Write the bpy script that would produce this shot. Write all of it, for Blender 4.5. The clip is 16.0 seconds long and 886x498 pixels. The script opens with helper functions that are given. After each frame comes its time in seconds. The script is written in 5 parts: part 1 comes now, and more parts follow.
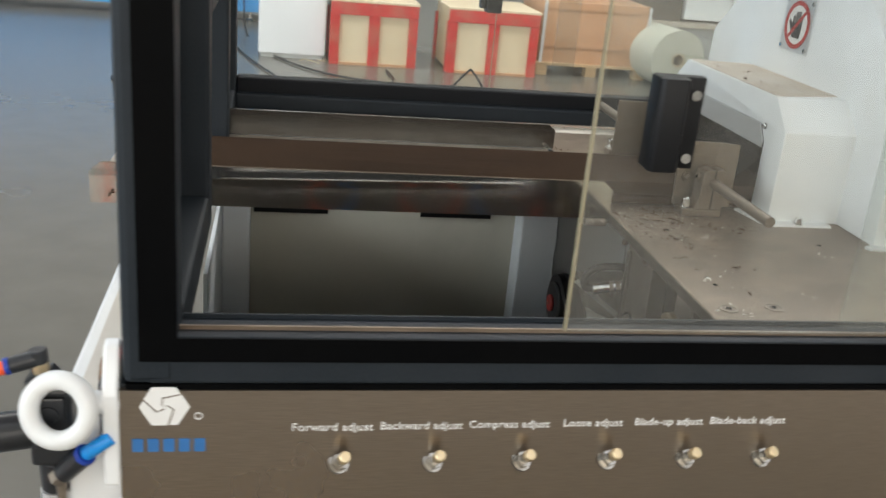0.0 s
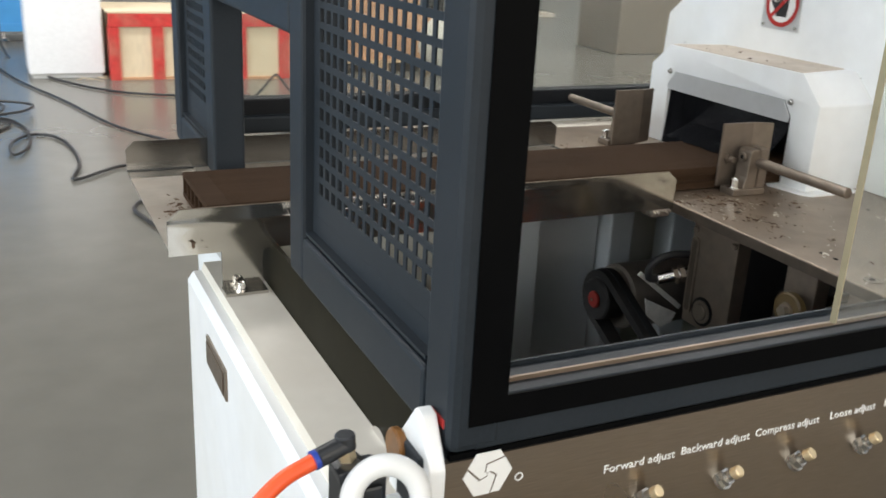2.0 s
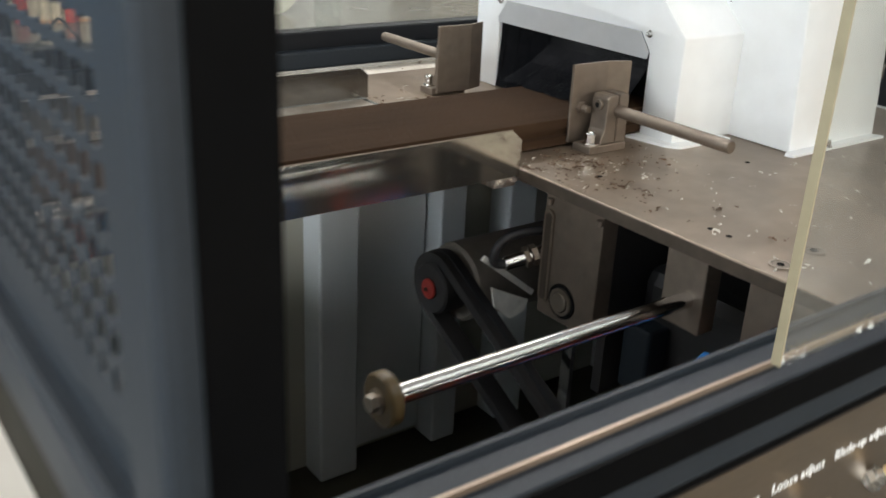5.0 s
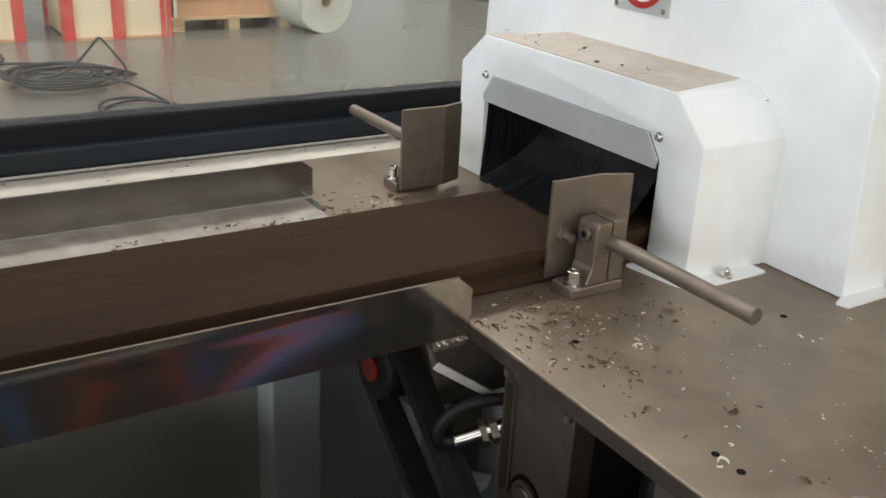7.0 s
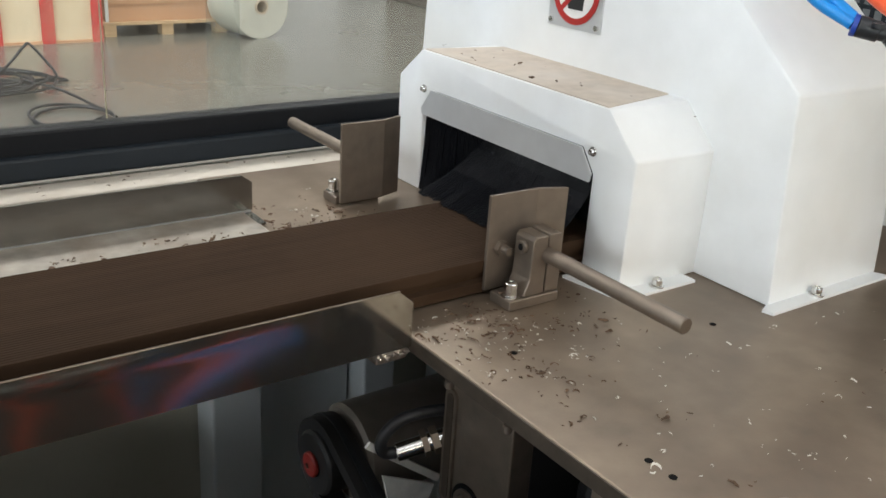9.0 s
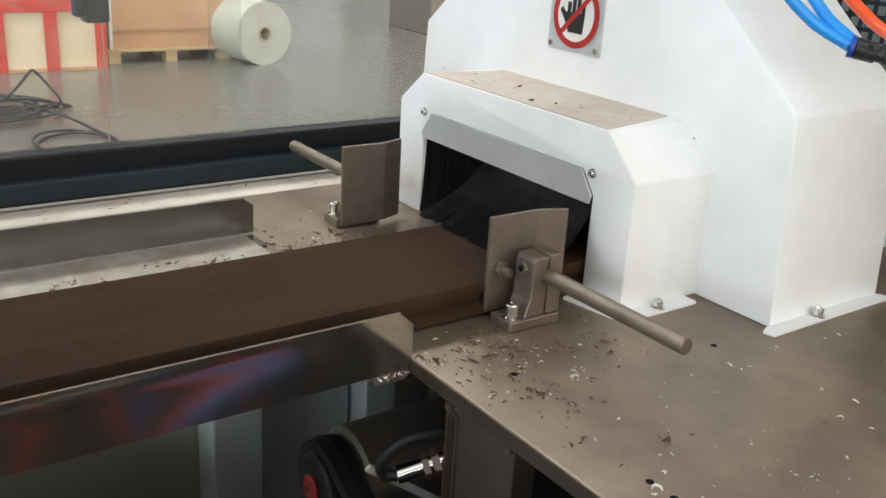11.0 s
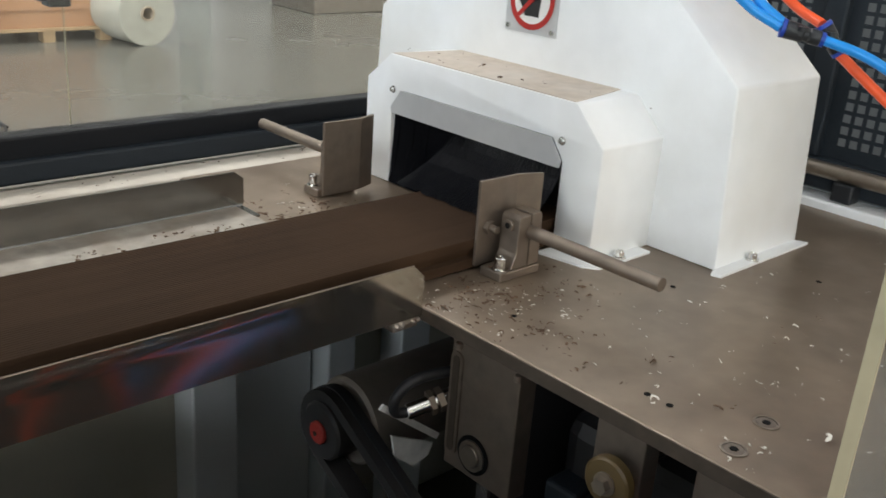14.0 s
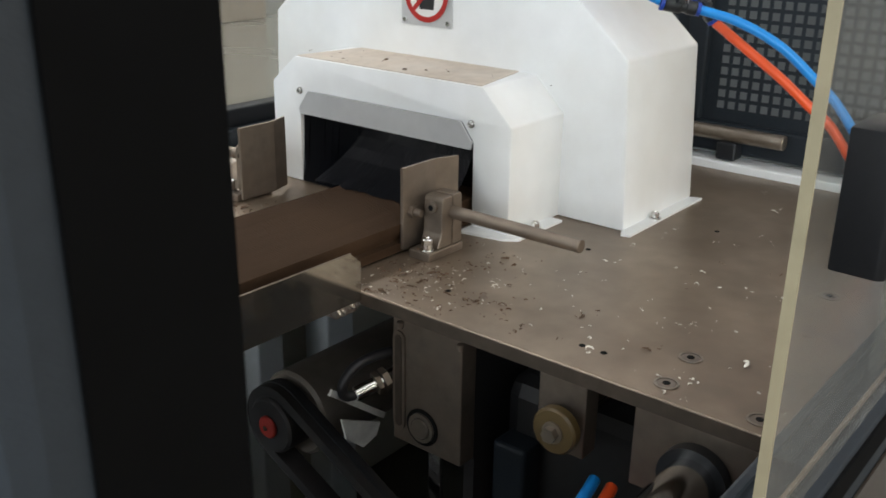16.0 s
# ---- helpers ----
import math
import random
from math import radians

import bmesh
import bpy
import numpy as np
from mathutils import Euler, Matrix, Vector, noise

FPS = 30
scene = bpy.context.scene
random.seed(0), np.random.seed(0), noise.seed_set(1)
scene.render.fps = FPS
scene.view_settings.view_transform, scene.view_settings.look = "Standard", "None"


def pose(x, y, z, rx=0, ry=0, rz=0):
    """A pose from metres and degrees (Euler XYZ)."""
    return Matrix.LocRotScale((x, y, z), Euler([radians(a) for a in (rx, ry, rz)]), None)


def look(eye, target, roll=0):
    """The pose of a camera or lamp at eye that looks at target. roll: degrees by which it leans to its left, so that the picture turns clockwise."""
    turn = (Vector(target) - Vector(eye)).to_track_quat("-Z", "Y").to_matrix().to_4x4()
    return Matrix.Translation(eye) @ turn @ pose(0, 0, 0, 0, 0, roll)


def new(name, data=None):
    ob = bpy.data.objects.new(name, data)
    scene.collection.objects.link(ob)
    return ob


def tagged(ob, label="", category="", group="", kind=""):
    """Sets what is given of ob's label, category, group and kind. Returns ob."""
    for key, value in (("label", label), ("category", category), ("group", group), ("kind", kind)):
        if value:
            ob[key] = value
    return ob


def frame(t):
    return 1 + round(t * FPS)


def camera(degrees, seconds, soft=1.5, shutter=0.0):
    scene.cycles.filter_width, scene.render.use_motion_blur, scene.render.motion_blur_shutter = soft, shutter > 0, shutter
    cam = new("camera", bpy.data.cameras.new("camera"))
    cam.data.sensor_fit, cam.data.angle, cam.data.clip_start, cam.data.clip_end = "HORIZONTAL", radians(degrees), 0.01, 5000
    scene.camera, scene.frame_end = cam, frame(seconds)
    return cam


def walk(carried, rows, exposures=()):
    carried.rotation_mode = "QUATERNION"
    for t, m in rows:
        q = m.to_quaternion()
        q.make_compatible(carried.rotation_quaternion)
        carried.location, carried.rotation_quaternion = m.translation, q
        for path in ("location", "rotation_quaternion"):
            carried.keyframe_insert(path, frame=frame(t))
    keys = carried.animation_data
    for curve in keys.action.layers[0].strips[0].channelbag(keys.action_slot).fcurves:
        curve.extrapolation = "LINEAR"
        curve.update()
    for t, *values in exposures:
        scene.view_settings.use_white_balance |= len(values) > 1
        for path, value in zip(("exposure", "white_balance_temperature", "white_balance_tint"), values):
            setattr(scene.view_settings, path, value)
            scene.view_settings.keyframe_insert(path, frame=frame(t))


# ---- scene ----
# camera and its walk
cam = camera(50.1, 16.0, soft=1.6, shutter=0.5)
PATH = [
    (0, (-0.463, -0.705, 1.340), (-0.109, 1.138, 0.649), 5.3),
    (0.5, (-0.587, -0.685, 1.333), (-0.114, 1.132, 0.645), 4.3),
    (1, (-0.673, -0.617, 1.318), (-0.123, 1.187, 0.651), 3.3),
    (1.5, (-0.757, -0.566, 1.319), (-0.100, 1.207, 0.666), 2.8),
    (2, (-0.845, -0.521, 1.313), (-0.026, 1.179, 0.650), 3.0),
    (2.5, (-0.902, -0.503, 1.311), (0.084, 1.108, 0.651), 2.2),
    (3, (-0.890, -0.483, 1.283), (0.212, 1.066, 0.663), 1.7),
    (3.2, (-0.872, -0.478, 1.275), (0.237, 1.071, 0.667), 1.8),
    (5.3, (-0.560, -0.204, 1.269), (0.535, 1.272, 0.481), 2.8),
    (5.5, (-0.484, -0.165, 1.283), (0.530, 1.377, 0.512), 2.0),
    (6, (-0.443, -0.127, 1.295), (0.470, 1.503, 0.581), 3.4),
    (6.5, (-0.420, -0.099, 1.298), (0.540, 1.494, 0.563), 3.0),
    (7, (-0.404, -0.086, 1.305), (0.594, 1.473, 0.548), 2.9),
    (7.5, (-0.402, -0.085, 1.301), (0.640, 1.450, 0.554), 3.3),
    (8, (-0.405, -0.087, 1.305), (0.675, 1.422, 0.559), 3.7),
    (8.5, (-0.408, -0.090, 1.310), (0.694, 1.405, 0.569), 3.9),
    (9, (-0.411, -0.094, 1.318), (0.696, 1.398, 0.577), 3.8),
    (11.5, (-0.410, -0.099, 1.314), (0.706, 1.416, 0.637), 3.6),
    (12, (-0.442, -0.106, 1.313), (0.698, 1.398, 0.651), 4.3),
    (12.5, (-0.487, -0.116, 1.322), (0.676, 1.366, 0.651), 4.7),
    (13, (-0.521, -0.121, 1.327), (0.667, 1.335, 0.641), 4.8),
    (13.5, (-0.546, -0.114, 1.328), (0.694, 1.290, 0.625), 4.7),
    (14, (-0.565, -0.111, 1.328), (0.733, 1.232, 0.612), 4.4),
    (14.5, (-0.571, -0.109, 1.324), (0.771, 1.182, 0.594), 3.4),
    (15, (-0.584, -0.109, 1.318), (0.795, 1.140, 0.583), 2.3),
    (15.5, (-0.598, -0.111, 1.317), (0.812, 1.109, 0.594), 1.2),
    (16, (-0.630, -0.120, 1.329), (0.823, 1.057, 0.621), 0.8),
]
walk(cam, [(t, look(eye, target, roll)) for t, eye, target, roll in PATH], [(0, -0.10, 6850, 10), (1.5, -0.06, 6850, 10), (3, 0.06, 6850, 10), (5.5, 0.30, 6850, 10), (6.2, 0.03, 6850, 10), (9, 0.10, 6850, 10), (11.5, 0.17, 6850, 10), (13, 0.02, 6850, 10), (14.5, 0.0, 6850, 10), (16, -0.04, 6850, 10)])

# world, assumed windows and exposure: daylight hall, soft light through unseen high window bands
world = bpy.data.worlds.new("hall_daylight")
scene.world = world
world.use_nodes = True
wn = world.node_tree.nodes
sky = wn.new("ShaderNodeTexSky")
sky.sky_type, sky.sun_disc, sky.sun_elevation, sky.sun_rotation = "NISHITA", False, radians(42), radians(200)
world.node_tree.links.new(sky.outputs["Color"], wn["Background"].inputs["Color"])
wn["Background"].inputs["Strength"].default_value = 0.12


def assumed_window_light(name, loc, aim, sx, sy, watts, colour):
    data = bpy.data.lights.new(name, "AREA")
    data.shape, data.size, data.size_y, data.energy, data.color = "RECTANGLE", sx, sy, watts, colour
    ob = new(name, data)
    ob.matrix_world = look(loc, aim)
    return ob


# hall: x -10..16, y -9..16, 6 m high
# Area lamps added in assumed windows and skylights, tuned for brightness
assumed_window_light("assumed_window_light", (-9.6, -0.5, 3.4), (0, 0.5, 1.0), 15, 2.6, 1120, (0.83, 0.915, 1.0))
assumed_window_light("assumed_window_light", (2.0, -8.6, 3.4), (2.0, 0, 1.2), 18, 2.6, 580, (1.0, 0.915, 0.80))
assumed_window_light("assumed_window_light", (15.6, 3.0, 3.4), (0, 3.0, 1.0), 16, 2.6, 380, (1.0, 0.92, 0.82))
assumed_window_light("assumed_skylight", (2.0, 5.5, 5.9), (2.0, 5.5, 0), 16, 1.6, 920, (0.97, 0.98, 1.0))
assumed_window_light("assumed_skylight", (2.0, -2.5, 5.9), (2.0, -2.5, 0), 16, 1.6, 170, (0.97, 0.98, 1.0))


# ---- materials
def material(name, colour, rough=0.5, metal=0.0, vary=0.12, grain=40.0, stain=3.0, stain_colour=None, stain_amount=0.0,
             bump=0.0, bump_scale=200.0, stretch=(1, 1, 1), rough_vary=0.1, random_vary=0.0, coat=0.0, spec=0.5):
    m = bpy.data.materials.new(name)
    m.use_nodes = True
    t = m.node_tree
    n, l = t.nodes, t.links
    b = n["Principled BSDF"]
    geo = n.new("ShaderNodeTexCoord")
    mp = n.new("ShaderNodeMapping")
    mp.inputs["Scale"].default_value = stretch
    l.new(geo.outputs["Object"], mp.inputs["Vector"])
    fine = n.new("ShaderNodeTexNoise")
    fine.inputs["Scale"].default_value, fine.inputs["Detail"].default_value = grain, 6
    l.new(mp.outputs["Vector"], fine.inputs["Vector"])
    big = n.new("ShaderNodeTexNoise")
    big.inputs["Scale"].default_value, big.inputs["Detail"].default_value = stain, 4
    l.new(geo.outputs["Object"], big.inputs["Vector"])
    hsv = n.new("ShaderNodeHueSaturation")
    hsv.inputs["Color"].default_value = (*colour, 1)
    mr = n.new("ShaderNodeMapRange")
    mr.inputs["From Min"].default_value, mr.inputs["From Max"].default_value = 0.3, 0.7
    mr.inputs["To Min"].default_value, mr.inputs["To Max"].default_value = 1 - vary, 1 + vary
    l.new(fine.outputs["Fac"], mr.inputs["Value"])
    value = mr.outputs["Result"]
    if random_vary:
        info = n.new("ShaderNodeObjectInfo")
        r2 = n.new("ShaderNodeMapRange")
        r2.inputs["To Min"].default_value, r2.inputs["To Max"].default_value = 1 - random_vary, 1 + random_vary
        l.new(info.outputs["Random"], r2.inputs["Value"])
        mu = n.new("ShaderNodeMath")
        mu.operation = "MULTIPLY"
        l.new(value, mu.inputs[0])
        l.new(r2.outputs["Result"], mu.inputs[1])
        value = mu.outputs[0]
    l.new(value, hsv.inputs["Value"])
    out = hsv.outputs["Color"]
    if stain_colour:
        mix = n.new("ShaderNodeMix")
        mix.data_type = "RGBA"
        ramp = n.new("ShaderNodeMapRange")
        ramp.inputs["From Min"].default_value, ramp.inputs["From Max"].default_value = 0.42, 0.68
        ramp.inputs["To Max"].default_value = stain_amount
        l.new(big.outputs["Fac"], ramp.inputs["Value"])
        l.new(ramp.outputs["Result"], mix.inputs["Factor"])
        l.new(out, mix.inputs[6])
        mix.inputs[7].default_value = (*stain_colour, 1)
        out = mix.outputs[2]
    l.new(out, b.inputs["Base Color"])
    rr = n.new("ShaderNodeMapRange")
    rr.inputs["To Min"].default_value, rr.inputs["To Max"].default_value = max(0.02, rough - rough_vary), min(1, rough + rough_vary)
    l.new(big.outputs["Fac"], rr.inputs["Value"])
    l.new(rr.outputs["Result"], b.inputs["Roughness"])
    b.inputs["Metallic"].default_value = metal
    b.inputs["Coat Weight"].default_value = coat
    b.inputs["Specular IOR Level"].default_value = spec
    if bump:
        bn = n.new("ShaderNodeTexNoise")
        bn.inputs["Scale"].default_value = bump_scale
        l.new(mp.outputs["Vector"], bn.inputs["Vector"])
        bu = n.new("ShaderNodeBump")
        bu.inputs["Strength"].default_value, bu.inputs["Distance"].default_value = bump, 0.002
        l.new(bn.outputs["Fac"], bu.inputs["Height"])
        l.new(bu.outputs["Normal"], b.inputs["Normal"])
    return m


def clear_sheet(name, tint, rough, dust):
    m = bpy.data.materials.new(name)
    m.use_nodes = True
    t = m.node_tree
    n, l = t.nodes, t.links
    b = n["Principled BSDF"]
    b.inputs["Base Color"].default_value = (*tint, 1)
    b.inputs["Roughness"].default_value, b.inputs["IOR"].default_value = rough, 1.45
    tr = n.new("ShaderNodeBsdfTransparent")
    tr.inputs["Color"].default_value = (*tint, 1)
    df = n.new("ShaderNodeBsdfDiffuse")
    df.inputs["Color"].default_value = (0.62, 0.6, 0.55, 1)
    gl = n.new("ShaderNodeBsdfGlossy")
    gl.inputs["Roughness"].default_value = rough
    lw = n.new("ShaderNodeLayerWeight")
    lw.inputs["Blend"].default_value = 0.5
    pw = n.new("ShaderNodeMath")
    pw.operation = "POWER"
    pw.inputs[1].default_value = 4.0
    l.new(lw.outputs["Facing"], pw.inputs[0])
    fr = n.new("ShaderNodeMath")
    fr.operation = "MULTIPLY_ADD"
    fr.inputs[1].default_value, fr.inputs[2].default_value = 0.45, 0.025
    l.new(pw.outputs[0], fr.inputs[0])
    mixg, mixd = n.new("ShaderNodeMixShader"), n.new("ShaderNodeMixShader")
    l.new(fr.outputs[0], mixg.inputs[0])
    l.new(tr.outputs[0], mixg.inputs[1])
    l.new(gl.outputs[0], mixg.inputs[2])
    co = n.new("ShaderNodeTexCoord")
    no = n.new("ShaderNodeTexNoise")
    no.inputs["Scale"].default_value, no.inputs["Detail"].default_value = 9, 6
    l.new(co.outputs["Object"], no.inputs["Vector"])
    mr = n.new("ShaderNodeMapRange")
    mr.inputs["From Min"].default_value, mr.inputs["From Max"].default_value = 0.3, 0.8
    mr.inputs["To Min"].default_value, mr.inputs["To Max"].default_value = dust * 0.5, dust * 1.6
    l.new(no.outputs["Fac"], mr.inputs["Value"])
    l.new(mr.outputs["Result"], mixd.inputs[0])
    l.new(mixg.outputs[0], mixd.inputs[1])
    l.new(df.outputs[0], mixd.inputs[2])
    l.new(mixd.outputs[0], n["Material Output"].inputs["Surface"])
    return m


M = {}
M["floor"] = material("epoxy_floor", (0.130, 0.124, 0.107), 0.26, vary=0.06, grain=6, stain=0.7, stain_colour=(0.115, 0.109, 0.095), stain_amount=0.6, bump=0.004, bump_scale=30, rough_vary=0.05)
M["wall"] = material("plaster_wall", (0.76, 0.77, 0.755), 0.8, vary=0.05, grain=3, stain=0.5, stain_colour=(0.66, 0.66, 0.64), stain_amount=0.5)
M["roof"] = material("roof_panel", (0.6, 0.62, 0.64), 0.7, vary=0.05, grain=2)
M["steel_plate"] = material("dusty_steel_plate", (0.255, 0.195, 0.143), 0.37, 0.5, vary=0.18, grain=26, stain=5, stain_colour=(0.165, 0.122, 0.088), stain_amount=0.85, bump=0.05, bump_scale=600, rough_vary=0.14)
M["steel"] = material("turned_steel", (0.33, 0.285, 0.235), 0.36, 0.85, vary=0.12, grain=80, stain=15, stain_colour=(0.25, 0.2, 0.16), stain_amount=0.6, bump=0.04, bump_scale=500)
M["darker_steel"] = material("dark_steel_face", (0.085, 0.066, 0.050), 0.5, 0.5, vary=0.2, grain=70, stain=12, stain_colour=(0.05, 0.04, 0.03), stain_amount=0.7, bump=0.08, bump_scale=400)
M["dusty_steel"] = material("dusty_turned_steel", (0.205, 0.168, 0.135), 0.44, 0.7, vary=0.14, grain=60, stain=22, stain_colour=(0.20, 0.155, 0.12), stain_amount=0.7, bump=0.06, bump_scale=500)
M["chrome"] = material("chrome", (0.72, 0.71, 0.69), 0.13, 1.0, vary=0.04, grain=60, stain=20, rough_vary=0.06)
M["stainless"] = material("stainless_sheet", (0.56, 0.54, 0.50), 0.12, 0.97, vary=0.05, grain=25, stain=7, stain_colour=(0.46, 0.43, 0.38), stain_amount=0.4, bump=0.012, bump_scale=5, rough_vary=0.04)
M["brushed"] = material("brushed_panel", (0.30, 0.25, 0.205), 0.30, 0.92, vary=0.12, grain=50, stain=5, stain_colour=(0.26, 0.22, 0.18), stain_amount=0.5, stretch=(1, 1, 30), bump=0.05, bump_scale=120)
M["white_paint"] = material("white_enamel", (0.82, 0.84, 0.85), 0.31, vary=0.03, grain=25, stain=5, stain_colour=(0.72, 0.71, 0.66), stain_amount=0.5, bump=0.04, bump_scale=260, rough_vary=0.05)
M["dusty_white"] = material("dust_covered_enamel", (0.54, 0.465, 0.385), 0.75, vary=0.1, grain=60, stain=9, stain_colour=(0.66, 0.62, 0.56), stain_amount=0.6, bump=0.1, bump_scale=500)
M["grey_paint"] = material("inner_grey_enamel", (0.72, 0.76, 0.78), 0.5, vary=0.05, grain=12, stain=3, stain_colour=(0.46, 0.48, 0.46), stain_amount=0.6)
M["guard"] = material("anthracite_powder_coat", (0.0160, 0.0215, 0.0275), 0.5, vary=0.1, grain=300, stain=8, stain_colour=(0.026, 0.031, 0.037), stain_amount=0.5, bump=0.06, bump_scale=900, rough_vary=0.1, spec=0.22)
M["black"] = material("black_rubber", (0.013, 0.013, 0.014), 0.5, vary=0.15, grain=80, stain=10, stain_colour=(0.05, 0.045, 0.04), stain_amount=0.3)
# Inner grey enamel turned olive and darker to carry the wall's shade
M["inner_shade_olive"] = material("inner_wall_shade", (0.47, 0.46, 0.39), 0.45, vary=0.08, grain=12, stain=3, stain_colour=(0.30, 0.29, 0.23), stain_amount=0.7)
M["black_plastic"] = material("black_plastic", (0.016, 0.018, 0.021), 0.36, vary=0.1, grain=200, bump=0.05, bump_scale=800)
M["board"] = material("wood_composite", (0.040, 0.0240, 0.0150), 0.72, vary=0.16, grain=60, stain=8, stain_colour=(0.056, 0.034, 0.021), stain_amount=0.6, stretch=(0.06, 1, 1), bump=0.1, bump_scale=900, rough_vary=0.08, spec=0.04)
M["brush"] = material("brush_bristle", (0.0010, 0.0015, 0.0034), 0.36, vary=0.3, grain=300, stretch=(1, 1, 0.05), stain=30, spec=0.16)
M["handle_black"] = material("matt_black_handle", (0.007, 0.0075, 0.009), 0.5, vary=0.1, grain=200, spec=0.25, bump=0.05, bump_scale=800)
# Near-black for painted shade in the tunnel, and for holes, sockets and joints
M["inside"] = material("shade_and_joint_black", (0.008, 0.008, 0.008), 0.8, vary=0.1, spec=0.08)
# Dark olive stands for the shade in the gap beside the rim
M["olive"] = material("dark_olive_shade", (0.011, 0.0098, 0.005), 0.6, vary=0.15, grain=40, stain=6, stain_colour=(0.016, 0.014, 0.008), stain_amount=0.5, spec=0.1)
# Near-black, for the front strips and the painted shade under the guard
M["near_black"] = material("near_black_strip", (0.0014, 0.0016, 0.002), 0.6, vary=0.2, grain=90, stain=9, stain_colour=(0.003, 0.003, 0.003), stain_amount=0.5, spec=0.05)
M["red"] = material("red_plastic", (0.42, 0.02, 0.015), 0.45, vary=0.08)
M["red_paint"] = material("worn_red_paint", (0.55, 0.035, 0.03), 0.7, vary=0.2, grain=25, stain=6, stain_colour=(0.45, 0.2, 0.13), stain_amount=0.5)
M["plywood"] = material("pale_plywood", (0.72, 0.60, 0.42), 0.75, vary=0.1, grain=20, stretch=(6, 1, 0.6), stain=3, stain_colour=(0.58, 0.44, 0.28), stain_amount=0.5)
M["pine"] = material("orange_plywood", (0.52, 0.29, 0.16), 0.72, vary=0.12, grain=22, stretch=(0.5, 1, 8), stain=3, stain_colour=(0.4, 0.2, 0.1), stain_amount=0.5)
M["pallet"] = material("rough_pine", (0.5, 0.34, 0.19), 0.8, vary=0.18, grain=14, stretch=(0.5, 1, 6), random_vary=0.12)
M["foam"] = material("white_foam_wrap", (0.50, 0.49, 0.42), 0.85, vary=0.08, grain=18, stain=6, stain_colour=(0.43, 0.42, 0.36), stain_amount=0.6, bump=0.3, bump_scale=40)
M["blue_paint"] = material("blue_cabinet_paint", (0.05, 0.26, 0.55), 0.42, vary=0.06, grain=8)
M["card"] = material("brown_cardboard", (0.45, 0.36, 0.26), 0.8, vary=0.08)
M["white_board"] = material("white_panel", (0.82, 0.83, 0.84), 0.5, vary=0.03)
M["cable"] = material("black_cable", (0.02, 0.02, 0.022), 0.5, vary=0.1)
M["orange_hose"] = material("orange_air_hose", (0.85, 0.10, 0.025), 0.3, vary=0.04)
M["blue_hose"] = material("blue_air_hose", (0.008, 0.27, 0.74), 0.3, vary=0.04)
M["blue_ring"] = material("blue_collar", (0.012, 0.05, 0.34), 0.4, vary=0.05)
M["brass"] = material("brass", (0.80, 0.64, 0.40), 0.36, 0.8, vary=0.08)
M["nylon"] = material("amber_polyurethane", (0.105, 0.070, 0.027), 0.38, vary=0.12, grain=50)
M["amber"] = material("brown_amber_rubber", (0.20, 0.085, 0.02), 0.3, vary=0.2, grain=90)
M["white_plastic"] = material("white_plastic", (0.74, 0.75, 0.74), 0.35, vary=0.03)
M["ink_white"] = material("white_print", (0.80, 0.80, 0.78), 0.5, vary=0.03)
M["ink_blue"] = material("blue_print", (0.03, 0.16, 0.42), 0.5, vary=0.06)
M["ink_black"] = material("black_print", (0.015, 0.015, 0.015), 0.5)
M["sign"] = material("aluminium_sign", (0.62, 0.63, 0.64), 0.35, 0.5, vary=0.04)
M["chip_dark"] = material("brown_shaving", (0.105, 0.060, 0.034), 0.85, vary=0.45, grain=90)
M["chip_white"] = material("white_shaving", (0.72, 0.68, 0.6), 0.8, vary=0.1)
M["dusty_rim"] = material("dust_dulled_white_enamel", (0.60, 0.55, 0.47), 0.55, vary=0.08, grain=30, stain=9, stain_colour=(0.40, 0.34, 0.27), stain_amount=0.6)
M["nickel"] = material("dull_nickel", (0.46, 0.44, 0.40), 0.27, 0.95, vary=0.08, grain=60, stain=25, stain_colour=(0.3, 0.27, 0.23), stain_amount=0.5)
M["hub_red"] = material("dusty_red_plastic", (0.27, 0.018, 0.013), 0.5, vary=0.15, grain=40, stain=30, stain_colour=(0.13, 0.03, 0.02), stain_amount=0.5)
M["dusty_ledge"] = material("dusty_bright_steel", (0.31, 0.28, 0.24), 0.5, 0.3, vary=0.25, grain=45, stain=14, stain_colour=(0.2, 0.15, 0.11), stain_amount=0.7)
M["tab"] = material("pale_zinc_tab", (0.78, 0.78, 0.74), 0.5, 0.0, vary=0.15, grain=60)
M["backdrop_grey"] = material("dark_backdrop_grey", (0.10, 0.11, 0.115), 0.45, vary=0.08, grain=14, stain=3, stain_colour=(0.07, 0.075, 0.075), stain_amount=0.5)
M["weld"] = material("rusty_weld", (0.52, 0.47, 0.42), 0.32, 0.85, vary=0.3, grain=160, stain=60, stain_colour=(0.16, 0.08, 0.045), stain_amount=0.8, bump=0.2, bump_scale=500)
M["dusty_tray"] = material("dusty_tray_floor", (0.46, 0.42, 0.365), 0.36, 0.7, vary=0.12, grain=30, stain=8, stain_colour=(0.30, 0.25, 0.20), stain_amount=0.7)
M["rail_black"] = material("black_rail_coat", (0.0075, 0.0090, 0.0115), 0.5, vary=0.1, grain=200, stain=8, spec=0.2)
# Darker copy of the stainless: dark reflections are put into the colour
M["dark_reflect_stainless"] = material("dark_reflect_sheet", (0.29, 0.285, 0.27), 0.19, 0.95, vary=0.06, grain=25, stain=6, stain_colour=(0.30, 0.28, 0.25), stain_amount=0.4, rough_vary=0.06)
